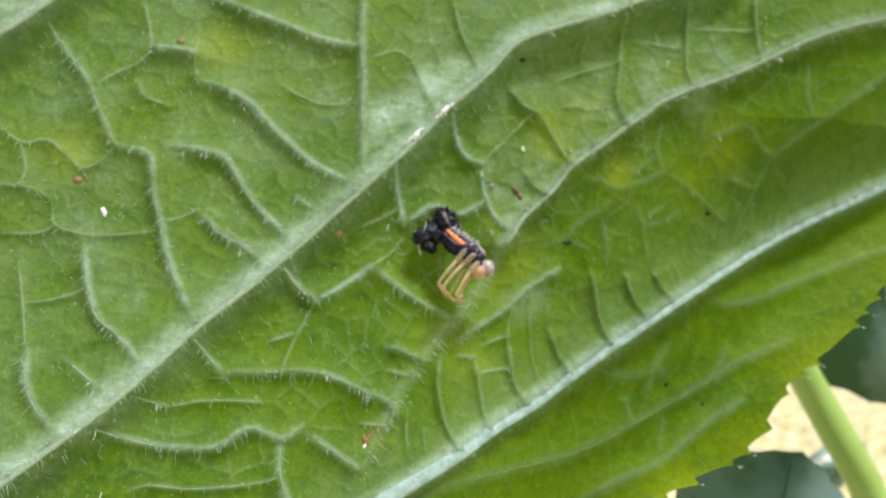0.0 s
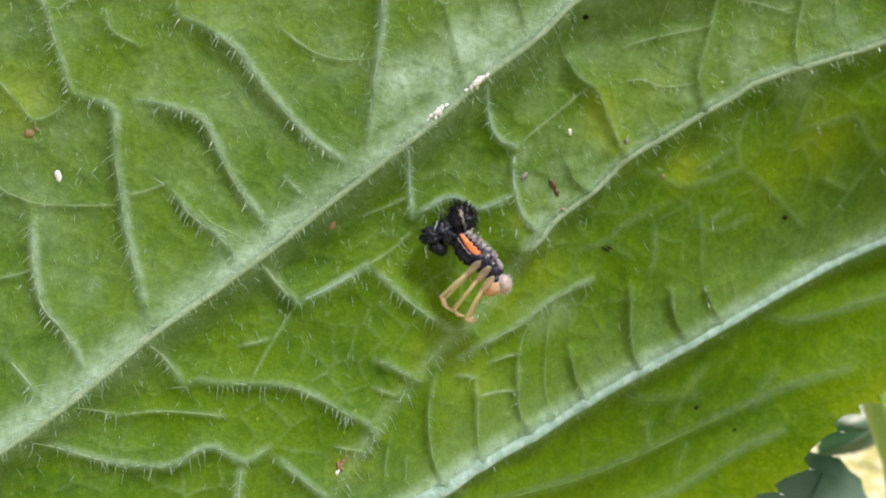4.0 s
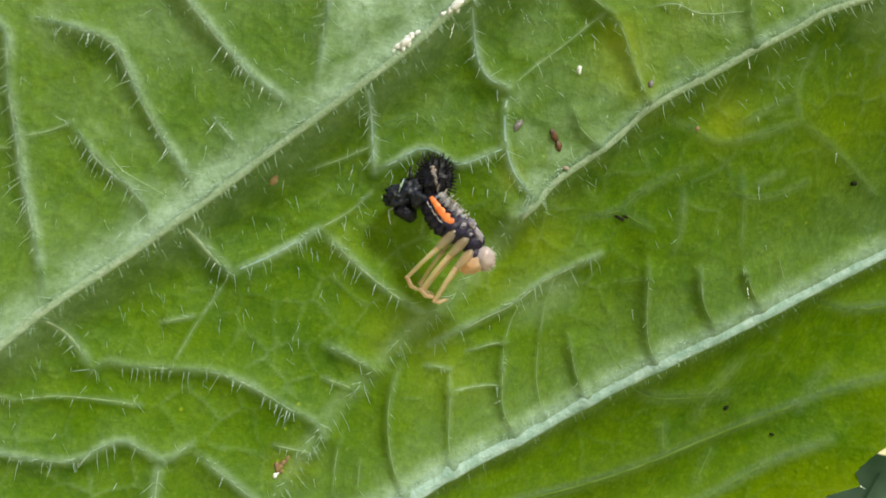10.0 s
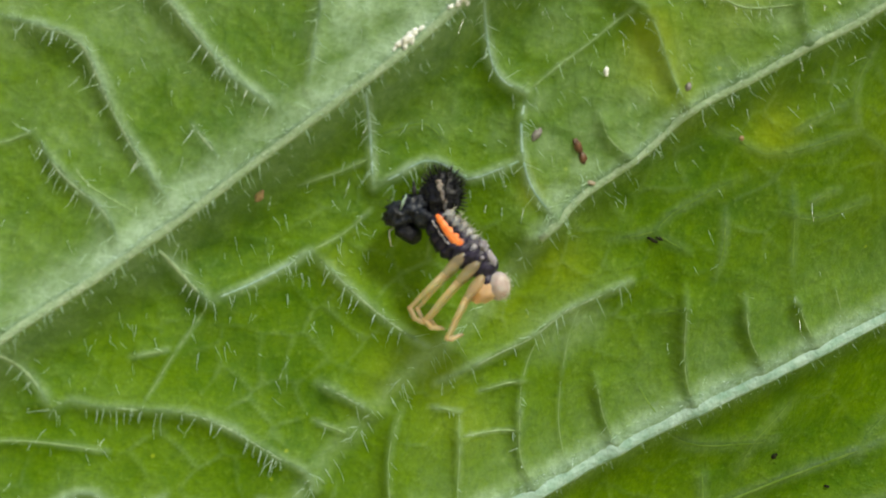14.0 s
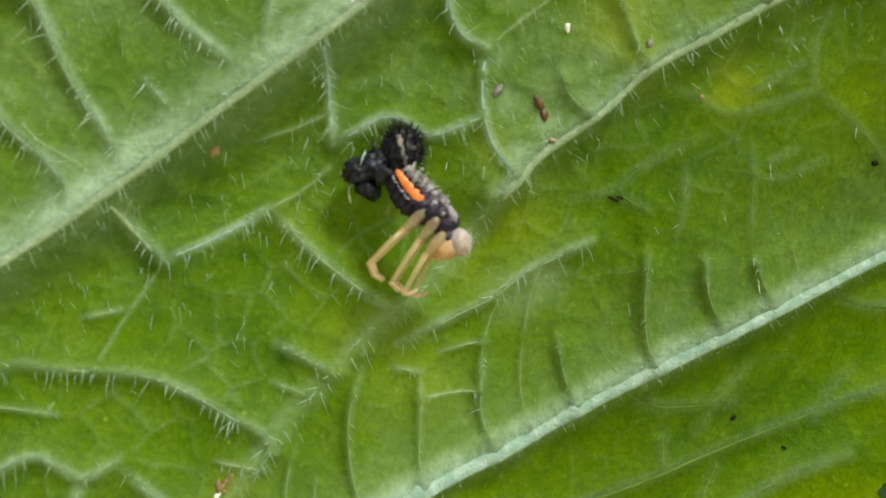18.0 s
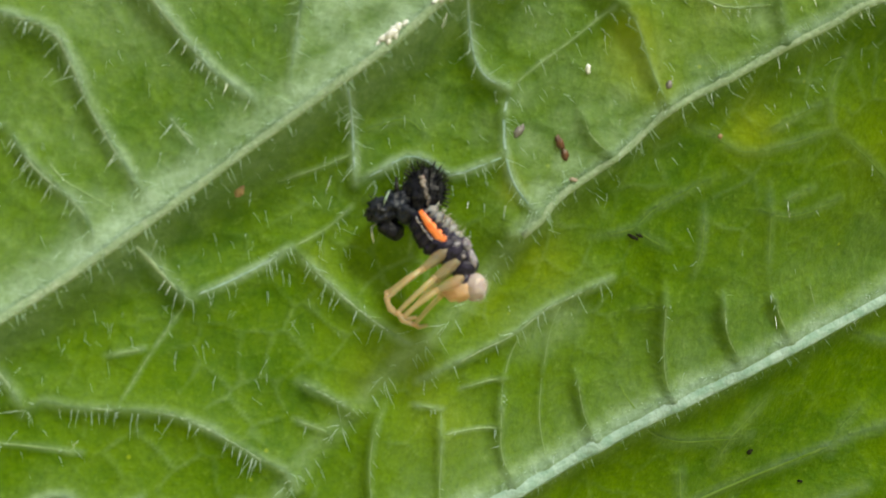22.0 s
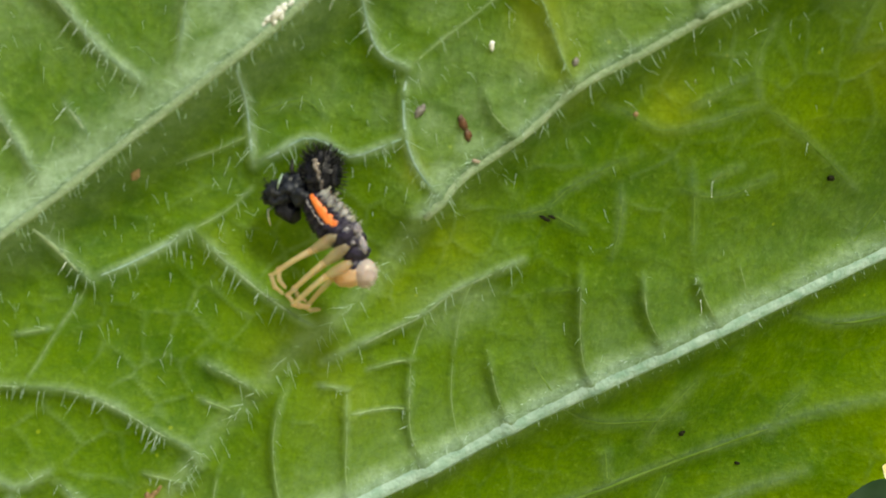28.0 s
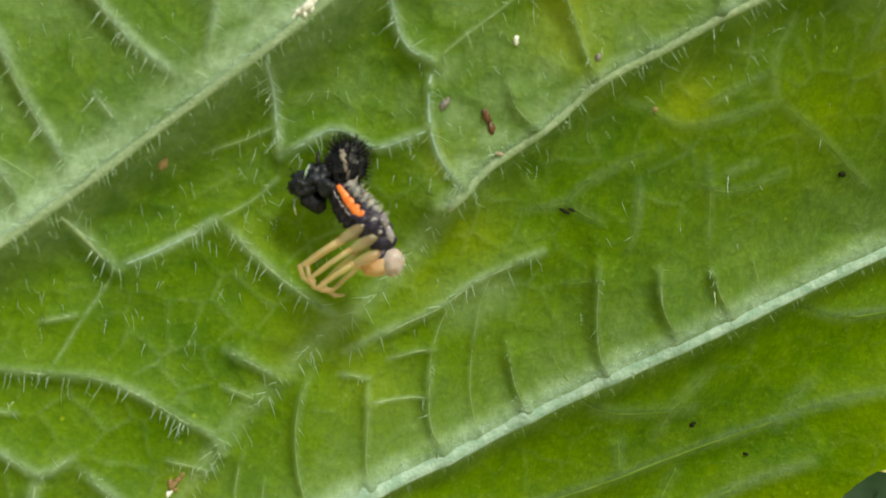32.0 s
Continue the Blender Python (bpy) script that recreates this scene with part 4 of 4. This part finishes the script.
    for k, (x, z, dx, dz) in enumerate(((-8.35, -3.3, -0.12, 0.90), (-8.6, -3.5, -0.35, 0.30), (-9.55, -4.15, -0.28, 0.02), (-9.5, -4.4, -0.22, -0.22), (-8.0, -3.2, -0.05, 0.55))):
        bm = bmesh.new()
        tube(bm, [at(x, -2.0, z), at(x + dx * 0.5, -2.30, z + dz * 0.45), at(x + dx, -2.0, z + dz)], [0.15 * MM, 0.12 * MM, 0.05 * MM], 6)
        part("old_leg", bm, SPINE_MAT, front)
    bm = bmesh.new()
    for _ in range(60):
        a = Vector((r.uniform(-9.7, -7.9), -2.30 - r.uniform(0, 0.25), r.uniform(-4.45, -3.4)))
        n = Vector((r.uniform(-0.8, 0.4), -0.8, r.uniform(-0.5, 0.8))).normalized()
        p = at(*a)
        spike(bm, p, p + n * r.uniform(0.15, 0.34) * MM, 0.035 * MM, 3)
    part("bristles", bm, SPINE_MAT, front, "short black bristles")
    bm = bmesh.new()
    tube(bm, [at(-8.98, -2.55, -3.92), at(-8.88, -2.76, -3.55), at(-8.74, -2.70, -3.14)], [0.035 * MM, 0.06 * MM, 0.02 * MM], 6)
    part("bare_thread", bm, HAIR_MAT, front, "shiny white thread")
    bm = bmesh.new()
    tube(bm, [at(-9.20, -1.9, -4.75), at(-9.48, -2.05, -4.98), at(-9.45, -2.05, -5.30), at(-9.32, -1.95, -5.75)], [0.04 * MM, 0.05 * MM, 0.04 * MM, 0.02 * MM], 6)
    part("bare_thread", bm, TUFT_MAT, front, "hooked pale thread")

    # new body: ringed abdomen coming out of the skin; AX is its axis, OUTW points across it to the back
    AX, OUTW = Vector((0.715, 0, -0.70)), Vector((0.70, 0, 0.715))

    def body(along, across, y):
        c = Vector((-6.98, 0, -4.45)) + AX * along + OUTW * across
        return at(c.x, y, c.z)

    for k in range(6):
        bm = bmesh.new()
        half = (0.78, 0.93, 1.00, 0.98, 0.90, 0.80)[k]
        blob(bm, body(0.42 * k, (-0.02, -0.05, -0.06, -0.04, 0.0, 0.02)[k], -2.55 - 0.08 * k), (0.50 * MM, 0.74 * MM, half * MM), (0, 44, 0), 0.12, 3.6, 10 + k, 4)
        part("body_ring", bm, DARK_MAT, larva)
    bm = bmesh.new()
    steps = [k / 11 for k in range(12)]
    tube(bm, [body(-0.42 + 2.78 * t, 0.14 + 0.10 * t - 0.16 * math.sin(math.pi * t), -3.27 - 0.14 * math.sin(math.pi * (0.2 + 0.6 * t))) for t in steps],
         [(0.04 + 0.05 * t + (0.16 + 0.07 * t) * math.sin(math.pi * min(1, 0.06 + 0.92 * t)) ** 0.6 * (1 + 0.12 * math.sin(26 * t))) * MM for t in steps], 12, 0.45)
    part("orange_patch", bm, ORANGE_MAT, larva, "bright orange fleshy stripe with notched sides")
    for k in range(6):
        t = k / 5
        bm = bmesh.new()
        blob(bm, body(-0.05 + 2.0 * t, 0.36 + 0.16 * t - 0.12 * math.sin(math.pi * t), -3.34 - 0.10 * math.sin(math.pi * t)), (0.10 * MM, 0.12 * MM, 0.15 * MM), (0, 40, 0), 0.4, 2.5, 46 + k, 2)
        part("dark_notch", bm, DARK_MAT, larva)
    for k in range(10):
        t = k / 9
        bm = bmesh.new()
        blob(bm, body(-0.25 + 2.2 * t, -0.22 - 0.14 * math.sin(math.pi * t), -3.26 - 0.14 * math.sin(math.pi * (0.2 + 0.6 * t))), (0.13 * MM, 0.07 * MM, 0.045 * MM), (0, 44 + 20 * (-1) ** k, 0), 0.4, 2.5, 40 + k, 2)
        part("side_wart", bm, LILAC_MAT, larva, "small greyish lilac wart")
    for k in range(6):
        t = k / 5
        bm = bmesh.new()
        blob(bm, body(0.0 + 2.1 * t, 0.62 - 0.05 * abs(k - 2.5), -3.07), (0.28 * MM, 0.28 * MM, 0.42 * MM), (0, 44, 0), 0.35, 3.5, 30 + k, 3)
        part("back_plate", bm, FLANK_MAT, larva, "translucent grey back plate")
    bm = bmesh.new()
    for k in range(7):
        for _ in range(16):
            p = body(-0.05 + 0.36 * k + r.uniform(-0.07, 0.07), 0.55 + r.uniform(-0.15, 0.32), -3.22 + r.uniform(-0.05, 0.45))
            n = (OUTW + Vector((r.uniform(-0.35, 0.35), -0.45 + r.uniform(-0.5, 0.3), r.uniform(-0.35, 0.35)))).normalized()
            spike(bm, p, p + n * r.uniform(0.26, 0.58) * MM, 0.019 * MM, 3)
    part("pale_bristles", bm, TUFT_MAT, larva, "soft pale bristles along the back")

    # forebody that swings: thorax, head, legs
    fore = new("forebody")
    fore.parent = larva
    HINGE = Vector((-5.9, -2.9, -5.85))
    fore.location = (HINGE - BASE + Vector((0.16, 0, 0.50))) * MM
    BENT = Matrix.Rotation(radians(-8.5), 3, "Y")

    def straight(x, y, z):
        return BENT @ (Vector((x, y, z)) - HINGE)

    def fa(x, y, z):
        return straight(x, y, z) * MM

    bm = bmesh.new()
    blob(bm, fa(-5.62, -2.95, -6.22), (0.52 * MM, 0.66 * MM, 0.80 * MM), (0, 40, 0), 0.12, 3.5, 50, 4)
    blob(bm, fa(-5.28, -2.92, -6.62), (0.52 * MM, 0.62 * MM, 0.78 * MM), (0, 48, 0), 0.12, 3.5, 51, 4)
    blob(bm, fa(-4.95, -2.88, -7.10), (0.50 * MM, 0.58 * MM, 0.68 * MM), (0, 60, 0), 0.12, 3.5, 52, 4)
    blob(bm, fa(-4.92, -2.95, -7.75), (0.30 * MM, 0.45 * MM, 0.50 * MM), (0, 10, 0), 0.10, 2.5, 53, 3)
    part("thorax", bm, DARK_MAT, fore)
    for k, (x, y, z, a, w, l) in enumerate(((-5.52, -3.52, -6.12, 50, 0.15, 0.24), (-5.02, -3.40, -6.02, -40, 0.24, 0.30), (-4.66, -3.32, -6.62, -35, 0.20, 0.44), (-5.12, -3.50, -6.60, 20, 0.11, 0.11))):
        bm = bmesh.new()
        blob(bm, fa(x, y, z), (w * MM, 0.09 * MM, l * MM), (0, a, 0), 0.6, 3.2, 60 + k, 3)
        part("thorax_plate", bm, LILAC_MAT, fore, "pale lilac-grey thorax plate")
    bm = bmesh.new()
    blob(bm, fa(-4.38, -2.95, -8.02), (0.60 * MM, 0.62 * MM, 0.70 * MM), (0, -12, 0), 0.05, 2, 70, 4)
    part("head", bm, PALE_MAT, fore, "soft pale pinkish-grey new head")
    bm = bmesh.new()
    blob(bm, fa(-5.10, -2.92, -8.18), (0.88 * MM, 0.55 * MM, 0.60 * MM), (0, -18, 0), 0.30, 2.4, 71, 3)
    part("mouthparts", bm, MOUTH_MAT, fore, "pinkish orange mouthparts")
    bm = bmesh.new()
    for _ in range(44):
        a = radians(r.uniform(-75, 60))
        n = Vector((math.cos(a), r.uniform(-0.9, 0.2), math.sin(a))).normalized()
        p = fa(-4.38 + n.x * 0.55, -2.95 + n.y * 0.58, -8.02 + n.z * 0.62)
        spike(bm, p, p + n * r.uniform(0.15, 0.36) * MM, 0.018 * MM, 3)
    part("pale_bristles", bm, TUFT_MAT, fore, "fine pale bristles on the head")

    # each leg: coxa in the thorax, joint, knee, end of the folded shin
    legs = []
    near = (((-6.15, -6.62), (-6.98, -7.36), (-8.55, -8.95), (-7.90, -9.75)),
            ((-5.60, -7.10), (-6.36, -7.76), (-7.90, -9.60), (-7.15, -10.15)),
            ((-5.38, -7.85), (-6.08, -8.48), (-7.25, -10.20), (-6.55, -10.15)))
    for side in (0, 1):
        for k, (a, b, c, d) in enumerate(near):
            y = -3.35 if side == 0 else -2.45
            dx, dz = (0.0, 0.0) if side == 0 else (0.26, -0.10)
            leg = new("leg")
            leg.parent = fore
            root = straight(a[0] + dx * 0.3, y, a[1] + dz * 0.3)
            leg.location = root * MM

            def la(x, yy, z, f=1.0):
                return (straight(x + dx * f, yy, z + dz * f) - root) * MM

            bm = bmesh.new()
            A, B = Vector((a[0] + 0.32, y - 0.05, a[1] + 0.36)), Vector((b[0], y - 0.20, b[1]))
            tube(bm, [la(*A.lerp(B, u), 0.3 + 0.5 * u) for u in (0.0, 0.12, 0.35, 0.6, 0.82, 1.0)], [q * MM for q in (0.12, 0.22, 0.28, 0.26, 0.20, 0.14)], 12)
            part("hip", bm, HIP_MAT, leg)
            bm = bmesh.new()
            J, K, E = Vector((b[0], y - 0.20, b[1])), Vector((c[0], y + 0.05 + 0.5 * side, c[1])), Vector((d[0], y + 0.75, d[1]))
            blob(bm, la(*J, 0.8), (0.17 * MM, 0.17 * MM, 0.17 * MM), (0, 0, 0), 0.05, 2, 90 + k, 2)
            M = J.lerp(K, 0.5) + Vector((0.0, -0.10, 0.04))
            tube(bm, [la(*J, 0.8), la(*M, 1.0), la(*J.lerp(K, 0.85), 1.2), la(*K, 1.2)], [0.15 * MM, 0.13 * MM, 0.115 * MM, 0.10 * MM], 10)
            part("thigh", bm, LEG_MAT, leg)
            bm = bmesh.new()
            blob(bm, la(*K, 1.2), (0.13 * MM, 0.13 * MM, 0.13 * MM), (0, 0, 0), 0.05, 2, 95 + k, 2)
            tube(bm, [la(*K, 1.2), la(*(K.lerp(E, 0.5) + Vector((-0.1, 0, -0.12))), 1.3), la(*K.lerp(E, 0.9), 1.3), la(*E, 1.3)], [0.12 * MM, 0.12 * MM, 0.09 * MM, 0.04 * MM], 10)
            part("shin", bm, SHIN_MAT, leg)
            legs.append((leg, leg.location.copy()))
    return fore, fore.location.copy(), legs


FORE, FORE_AT, LEGS = build_larva()


# ---- crumbs and spots lying on the leaf ----
def crumb(name, label, mat, x, z, lumps, category="debris", flat=0.7):
    """A small thing on the leaf made of lumps: (dx, dz, half width, half length, turn); where it has several, each is a part."""
    y = leaf_y(x, z)
    place = LEAF @ Matrix.Translation(mm(x, y, z))
    shapes = []
    for k, (dx, dz, w, l, a) in enumerate(lumps):
        bm = bmesh.new()
        lift = leaf_y(x + dx, z + dz) - y
        blob(bm, mm(dx, lift - w * 0.2, dz), (w * MM, w * flat * MM, l * MM), (0, a, 0), 0.35, 2.2, k + abs(x), 3)
        shapes.append(bm)
    if len(shapes) == 1:
        ob = part(name, shapes[0], mat)
    else:
        ob = new(name)
        for bm in shapes:
            part("fleck", bm, mat, ob)
    ob.matrix_world = place
    tagged(ob, label, category)
    return ob


crumb("brown_crumb", "dark brown oval crumb stuck to the leaf", BROWN_MAT, -0.31, 0.12, ((0, 0, 0.20, 0.38, -28),))
crumb("brown_crumb", "dark brown oval crumb beside another one", BROWN_MAT, 0.00, -0.44, ((0, 0, 0.19, 0.32, -20),))
crumb("grey_crumb", "greyish brown crumb with a pale side", GREYBROWN_MAT, -2.50, 0.50, ((0, 0, 0.20, 0.34, 35), (0.15, 0.18, 0.15, 0.2, 10)))
crumb("white_crumb", "small white fleck on the leaf", WHITE_MAT, 0.78, 4.02, ((0, 0, 0.12, 0.22, 10), (0.05, -0.15, 0.09, 0.14, 0)))
crumb("pink_crumb", "pale pinkish fleck on the leaf", PINK_MAT, 0.5, -1.7, ((0, 0, 0.21, 0.10, 10),), flat=0.3)
crumb("grey_crumb", "small grey fleck beside a vein", GREYBROWN_MAT, 4.9, 3.45, ((0, 0, 0.15, 0.22, 10),))
crumb("grey_crumb", "dull grey smudge of dirt", DARKDOT_MAT, 4.35, -4.25, ((0, 0, 0.34, 0.10, 25), (0.36, 0.1, 0.2, 0.08, 20)), flat=0.12)
crumb("reddish_spot", "small reddish raised spot on the leaf", RUST_MAT, -16.0, -3.7, ((0, 0, 0.24, 0.36, 5),), "leaf spot", 0.3)
crumb("reddish_spot", "tiny rusty spot on the leaf", RUST_MAT, 8.4, 1.4, ((0, 0, 0.13, 0.13, 5),), "leaf spot", 0.3)
crumb("dark_dropping", "tiny black dropping on the leaf", DARKDOT_MAT, 14.25, -16.45, ((0, 0, 0.15, 0.17, 5), (0.13, 0.11, 0.11, 0.09, 5)), "dropping")
crumb("dark_dropping", "tiny black speck on the leaf", DARKDOT_MAT, 18.2, -18.3, ((0, 0, 0.18, 0.09, 5),), "dropping")
crumb("dark_dropping", "tiny black speck under a vein", DARKDOT_MAT, 1.2, 11.9, ((0, 0, 0.25, 0.16, 5),), "dropping")
crumb("grey_crumb", "faint dark speck on the leaf", DARKDOT_MAT, 20.0, -0.75, ((0, 0, 0.22, 0.15, 5),))
crumb("rusty_scab", "rust-brown scab where a vein is hurt", RUST_MAT, -14.7, -20.3, ((0, 0, 0.16, 0.34, 35), (0.22, 0.30, 0.13, 0.22, 60), (-0.18, 0.12, 0.12, 0.2, 10), (0.12, -0.22, 0.11, 0.16, 80), (0.42, 0.55, 0.09, 0.2, 30)), "leaf spot")
crumb("white_crumb", "bright white fleck in a rusty scab", WHITE_MAT, -14.9, -20.8, ((0, 0, 0.12, 0.18, 5), (0.12, 0.14, 0.08, 0.12, 40)))
crumb("white_crumb", "white shiny crust of flecks on the midrib", WHITE_MAT, -9.2, 4.1, ((0, 0, 0.20, 0.42, 48), (0.28, 0.34, 0.16, 0.22, 20), (-0.36, -0.24, 0.14, 0.26, 60), (-0.12, -0.36, 0.12, 0.16, 0), (0.12, 0.24, 0.14, 0.20, 80), (0.60, 0.55, 0.10, 0.18, 40), (-0.6, -0.5, 0.08, 0.14, 30), (0.2, -0.1, 0.10, 0.16, 10)))
crumb("white_crumb", "white shiny crust of flecks at a vein junction", WHITE_MAT, -6.6, 6.3, ((0, 0, 0.20, 0.42, 48), (0.32, 0.34, 0.16, 0.24, 70), (-0.34, -0.34, 0.13, 0.22, 20), (0.05, -0.26, 0.12, 0.16, 0), (0.7, 0.55, 0.10, 0.2, 40), (-0.7, -0.55, 0.09, 0.16, 60), (0.1, 0.3, 0.10, 0.14, 0)))
crumb("white_crumb", "oval white fleck on the leaf", WHITE_MAT, -34.2, -1.4, ((0, 0, 0.20, 0.36, -20), (0.1, -0.25, 0.12, 0.16, 10)), flat=0.25)
crumb("reddish_spot", "brownish red spot in a yellowed patch", RUST_MAT, -36.2, 1.3, ((0, 0, 0.34, 0.26, 5), (0.5, 0.3, 0.18, 0.12, 30)), "leaf spot", 0.15)
crumb("reddish_spot", "small brown spot at the end of a vein", RUST_MAT, -28.3, 13.4, ((0, 0, 0.35, 0.25, 5),), "leaf spot", 0.3)


# ---- behind the leaf: ground, stem and other leaves ----
def build_ground():
    bm = bmesh.new()
    xs = [-900, -200, -40, -8] + [-3 + 0.15 * k for k in range(41)] + [8, 40, 200, 900]
    grid = [[bm.verts.new((x, y, 0.02 * noise.noise(Vector((x * 2, y * 2, 0))) if abs(x) < 4 and abs(y) < 4 else 0)) for y in xs] for x in xs]
    for a, z in zip(grid, grid[1:]):
        for j in range(len(xs) - 1):
            bm.faces.new((a[j], z[j], z[j + 1], a[j + 1]))
    ground = part("ground", bm, ground_material())
    tagged(ground, "sunlit ground with dry straw and low grass", "ground", kind="structure")


build_ground()


def back_leaf(label, centre, size, turn, seed, narrow=1.0, lobes=0.04, away=0.0):
    """A rounded, slightly cupped leaf behind, in the leaf's frame (mm), with a midrib and stalk."""
    thing = new("background_leaf")
    thing.matrix_world = LEAF @ pose(centre[0] * MM, centre[1] * MM, centre[2] * MM, *turn)
    tagged(thing, label, "leaf", "leaves behind")
    bm = bmesh.new()
    rings, n, rows = [], 48, 9
    middle = bm.verts.new((0, 0, 0))
    for i in range(1, rows + 1):
        u = i / rows
        ring = []
        for j in range(n):
            a = 2 * math.pi * j / n
            lobe = 1 + lobes * math.cos(5 * a) + 0.04 * noise.noise(Vector((math.cos(a) * 4, math.sin(a) * 4, seed)))
            lobe += 0.03 * (j % 2) * (u > 0.95)
            x, z = math.cos(a) * size * lobe * u * narrow, math.sin(a) * size * lobe * u
            y = size * (0.20 * u * u + 0.05 * noise.noise(Vector((x / size * 2, z / size * 2, seed + 4))) - 0.5 * lobes * math.cos(5 * a) * u)
            ring.append(bm.verts.new((x * MM, y * MM, z * MM)))
        rings.append(ring)
    for j in range(n):
        bm.faces.new((middle, rings[0][j], rings[0][(j + 1) % n]))
        for a, b in zip(rings, rings[1:]):
            bm.faces.new((a[j], b[j], b[(j + 1) % n], a[(j + 1) % n]))
    part("blade", bm, BACKLEAF_MAT, thing)
    for k in range(5):
        a = 2 * math.pi * k / 5
        bm = bmesh.new()
        thick = 0.022 * size * MM
        pts = [mm(math.cos(a) * size * 0.95 * u * narrow, size * (0.20 * u * u - 0.05 * u) - 0.2, math.sin(a) * size * 0.95 * u) for u in (0.02, 0.3, 0.6, 0.95)]
        tube(bm, pts, [thick, thick * 0.9, thick * 0.6, thick * 0.3], 6)
        part("rib", bm, BACKRIB_MAT, thing)
    bm = bmesh.new()
    tube(bm, [mm(0, 0.5, 0), mm(away * size, size, -size), mm(2 + 3 * away * size, 2 * size, -4 * size), mm(4 + 6 * away * size, 2.5 * size, -9 * size)], [0.06 * size * MM, 0.065 * size * MM, 0.07 * size * MM, 0.08 * size * MM], 8)
    part("stalk", bm, STEM_MAT, thing)
    return thing


def stem(label, pts, radii):
    thing = new("plant_stem")
    thing.matrix_world = LEAF
    tagged(thing, label, "stem")
    bm = bmesh.new()
    line = [mm(*p) for p in pts]
    tube(bm, line, [q * MM for q in radii], 14)
    part("stalk", bm, STEM_MAT, thing)
    bm = bmesh.new()
    r = random.Random(3)
    for _ in range(260):
        k = r.randrange(len(line) - 1)
        p = line[k].lerp(line[k + 1], r.random())
        a = r.uniform(0, 6.283)
        n = Vector((math.cos(a), math.sin(a), r.uniform(-0.2, 0.2)))
        q = p + n * radii[k] * 0.95 * MM
        spike(bm, q, q + n * r.uniform(0.5, 1.2) * MM, 0.05 * MM, 3)
    tagged(part("hairs", bm, HAIR_MAT, thing), "sparse white hairs", kind="stuff")
    return thing


stem("pale green hairy plant stem behind the leaf", ((41, 37, 28), (45.5, 40, 10), (49.5, 43, -6), (52.0, 45, -11.2), (54.7, 45, -19), (57.4, 45, -26.2), (62, 49, -40), (76, 66, -100), (86, 98, -210), (94, 160, -410)), (2.2, 2.2, 2.25, 2.3, 2.35, 2.4, 2.5, 2.8, 3.4, 4.2))
back_leaf("dark blue-green rounded leaf in the shade behind", (31, 26, -32.8), 10.4, (10, 6, -16), 1.0, 1.06)
back_leaf("large blue-green leaf behind the stem", (85.5, 66, 13), 25, (4, 20, -14), 5.0, 1.0, 0.08, 1.6)
back_leaf("narrow dark blue-green leaf behind the stem", (64.5, 62, -23.8), 9.0, (5, 66, 12), 3.0, 0.36, 0.04, 0.5)


def motions():
    swing = ((0.0, 5), (3.0, 4), (6.0, 2), (8.0, 0), (20.3, 0), (20.9, 8.5), (25.0, 9), (28.0, 12), (32.0, 10))
    walk(FORE, [(t, Matrix.Translation(FORE_AT) @ pose(0, 0, 0, 0, a, 0)) for t, a in swing])
    for k, (leg, place) in enumerate(LEGS):
        rows = []
        for n in range(33):
            lean = 2 if n < 20 else 7
            a = lean + 5.0 * math.sin(1.9 * n + 1.7 * k) + 3.0 * math.sin(0.83 * n * (1 + 0.2 * k) + k)
            b = 4.0 * math.sin(1.3 * n + 2.3 * k)
            rows.append((float(n), Matrix.Translation(place) @ pose(0, 0, 0, b, a, 0)))
        walk(leg, rows)


motions()
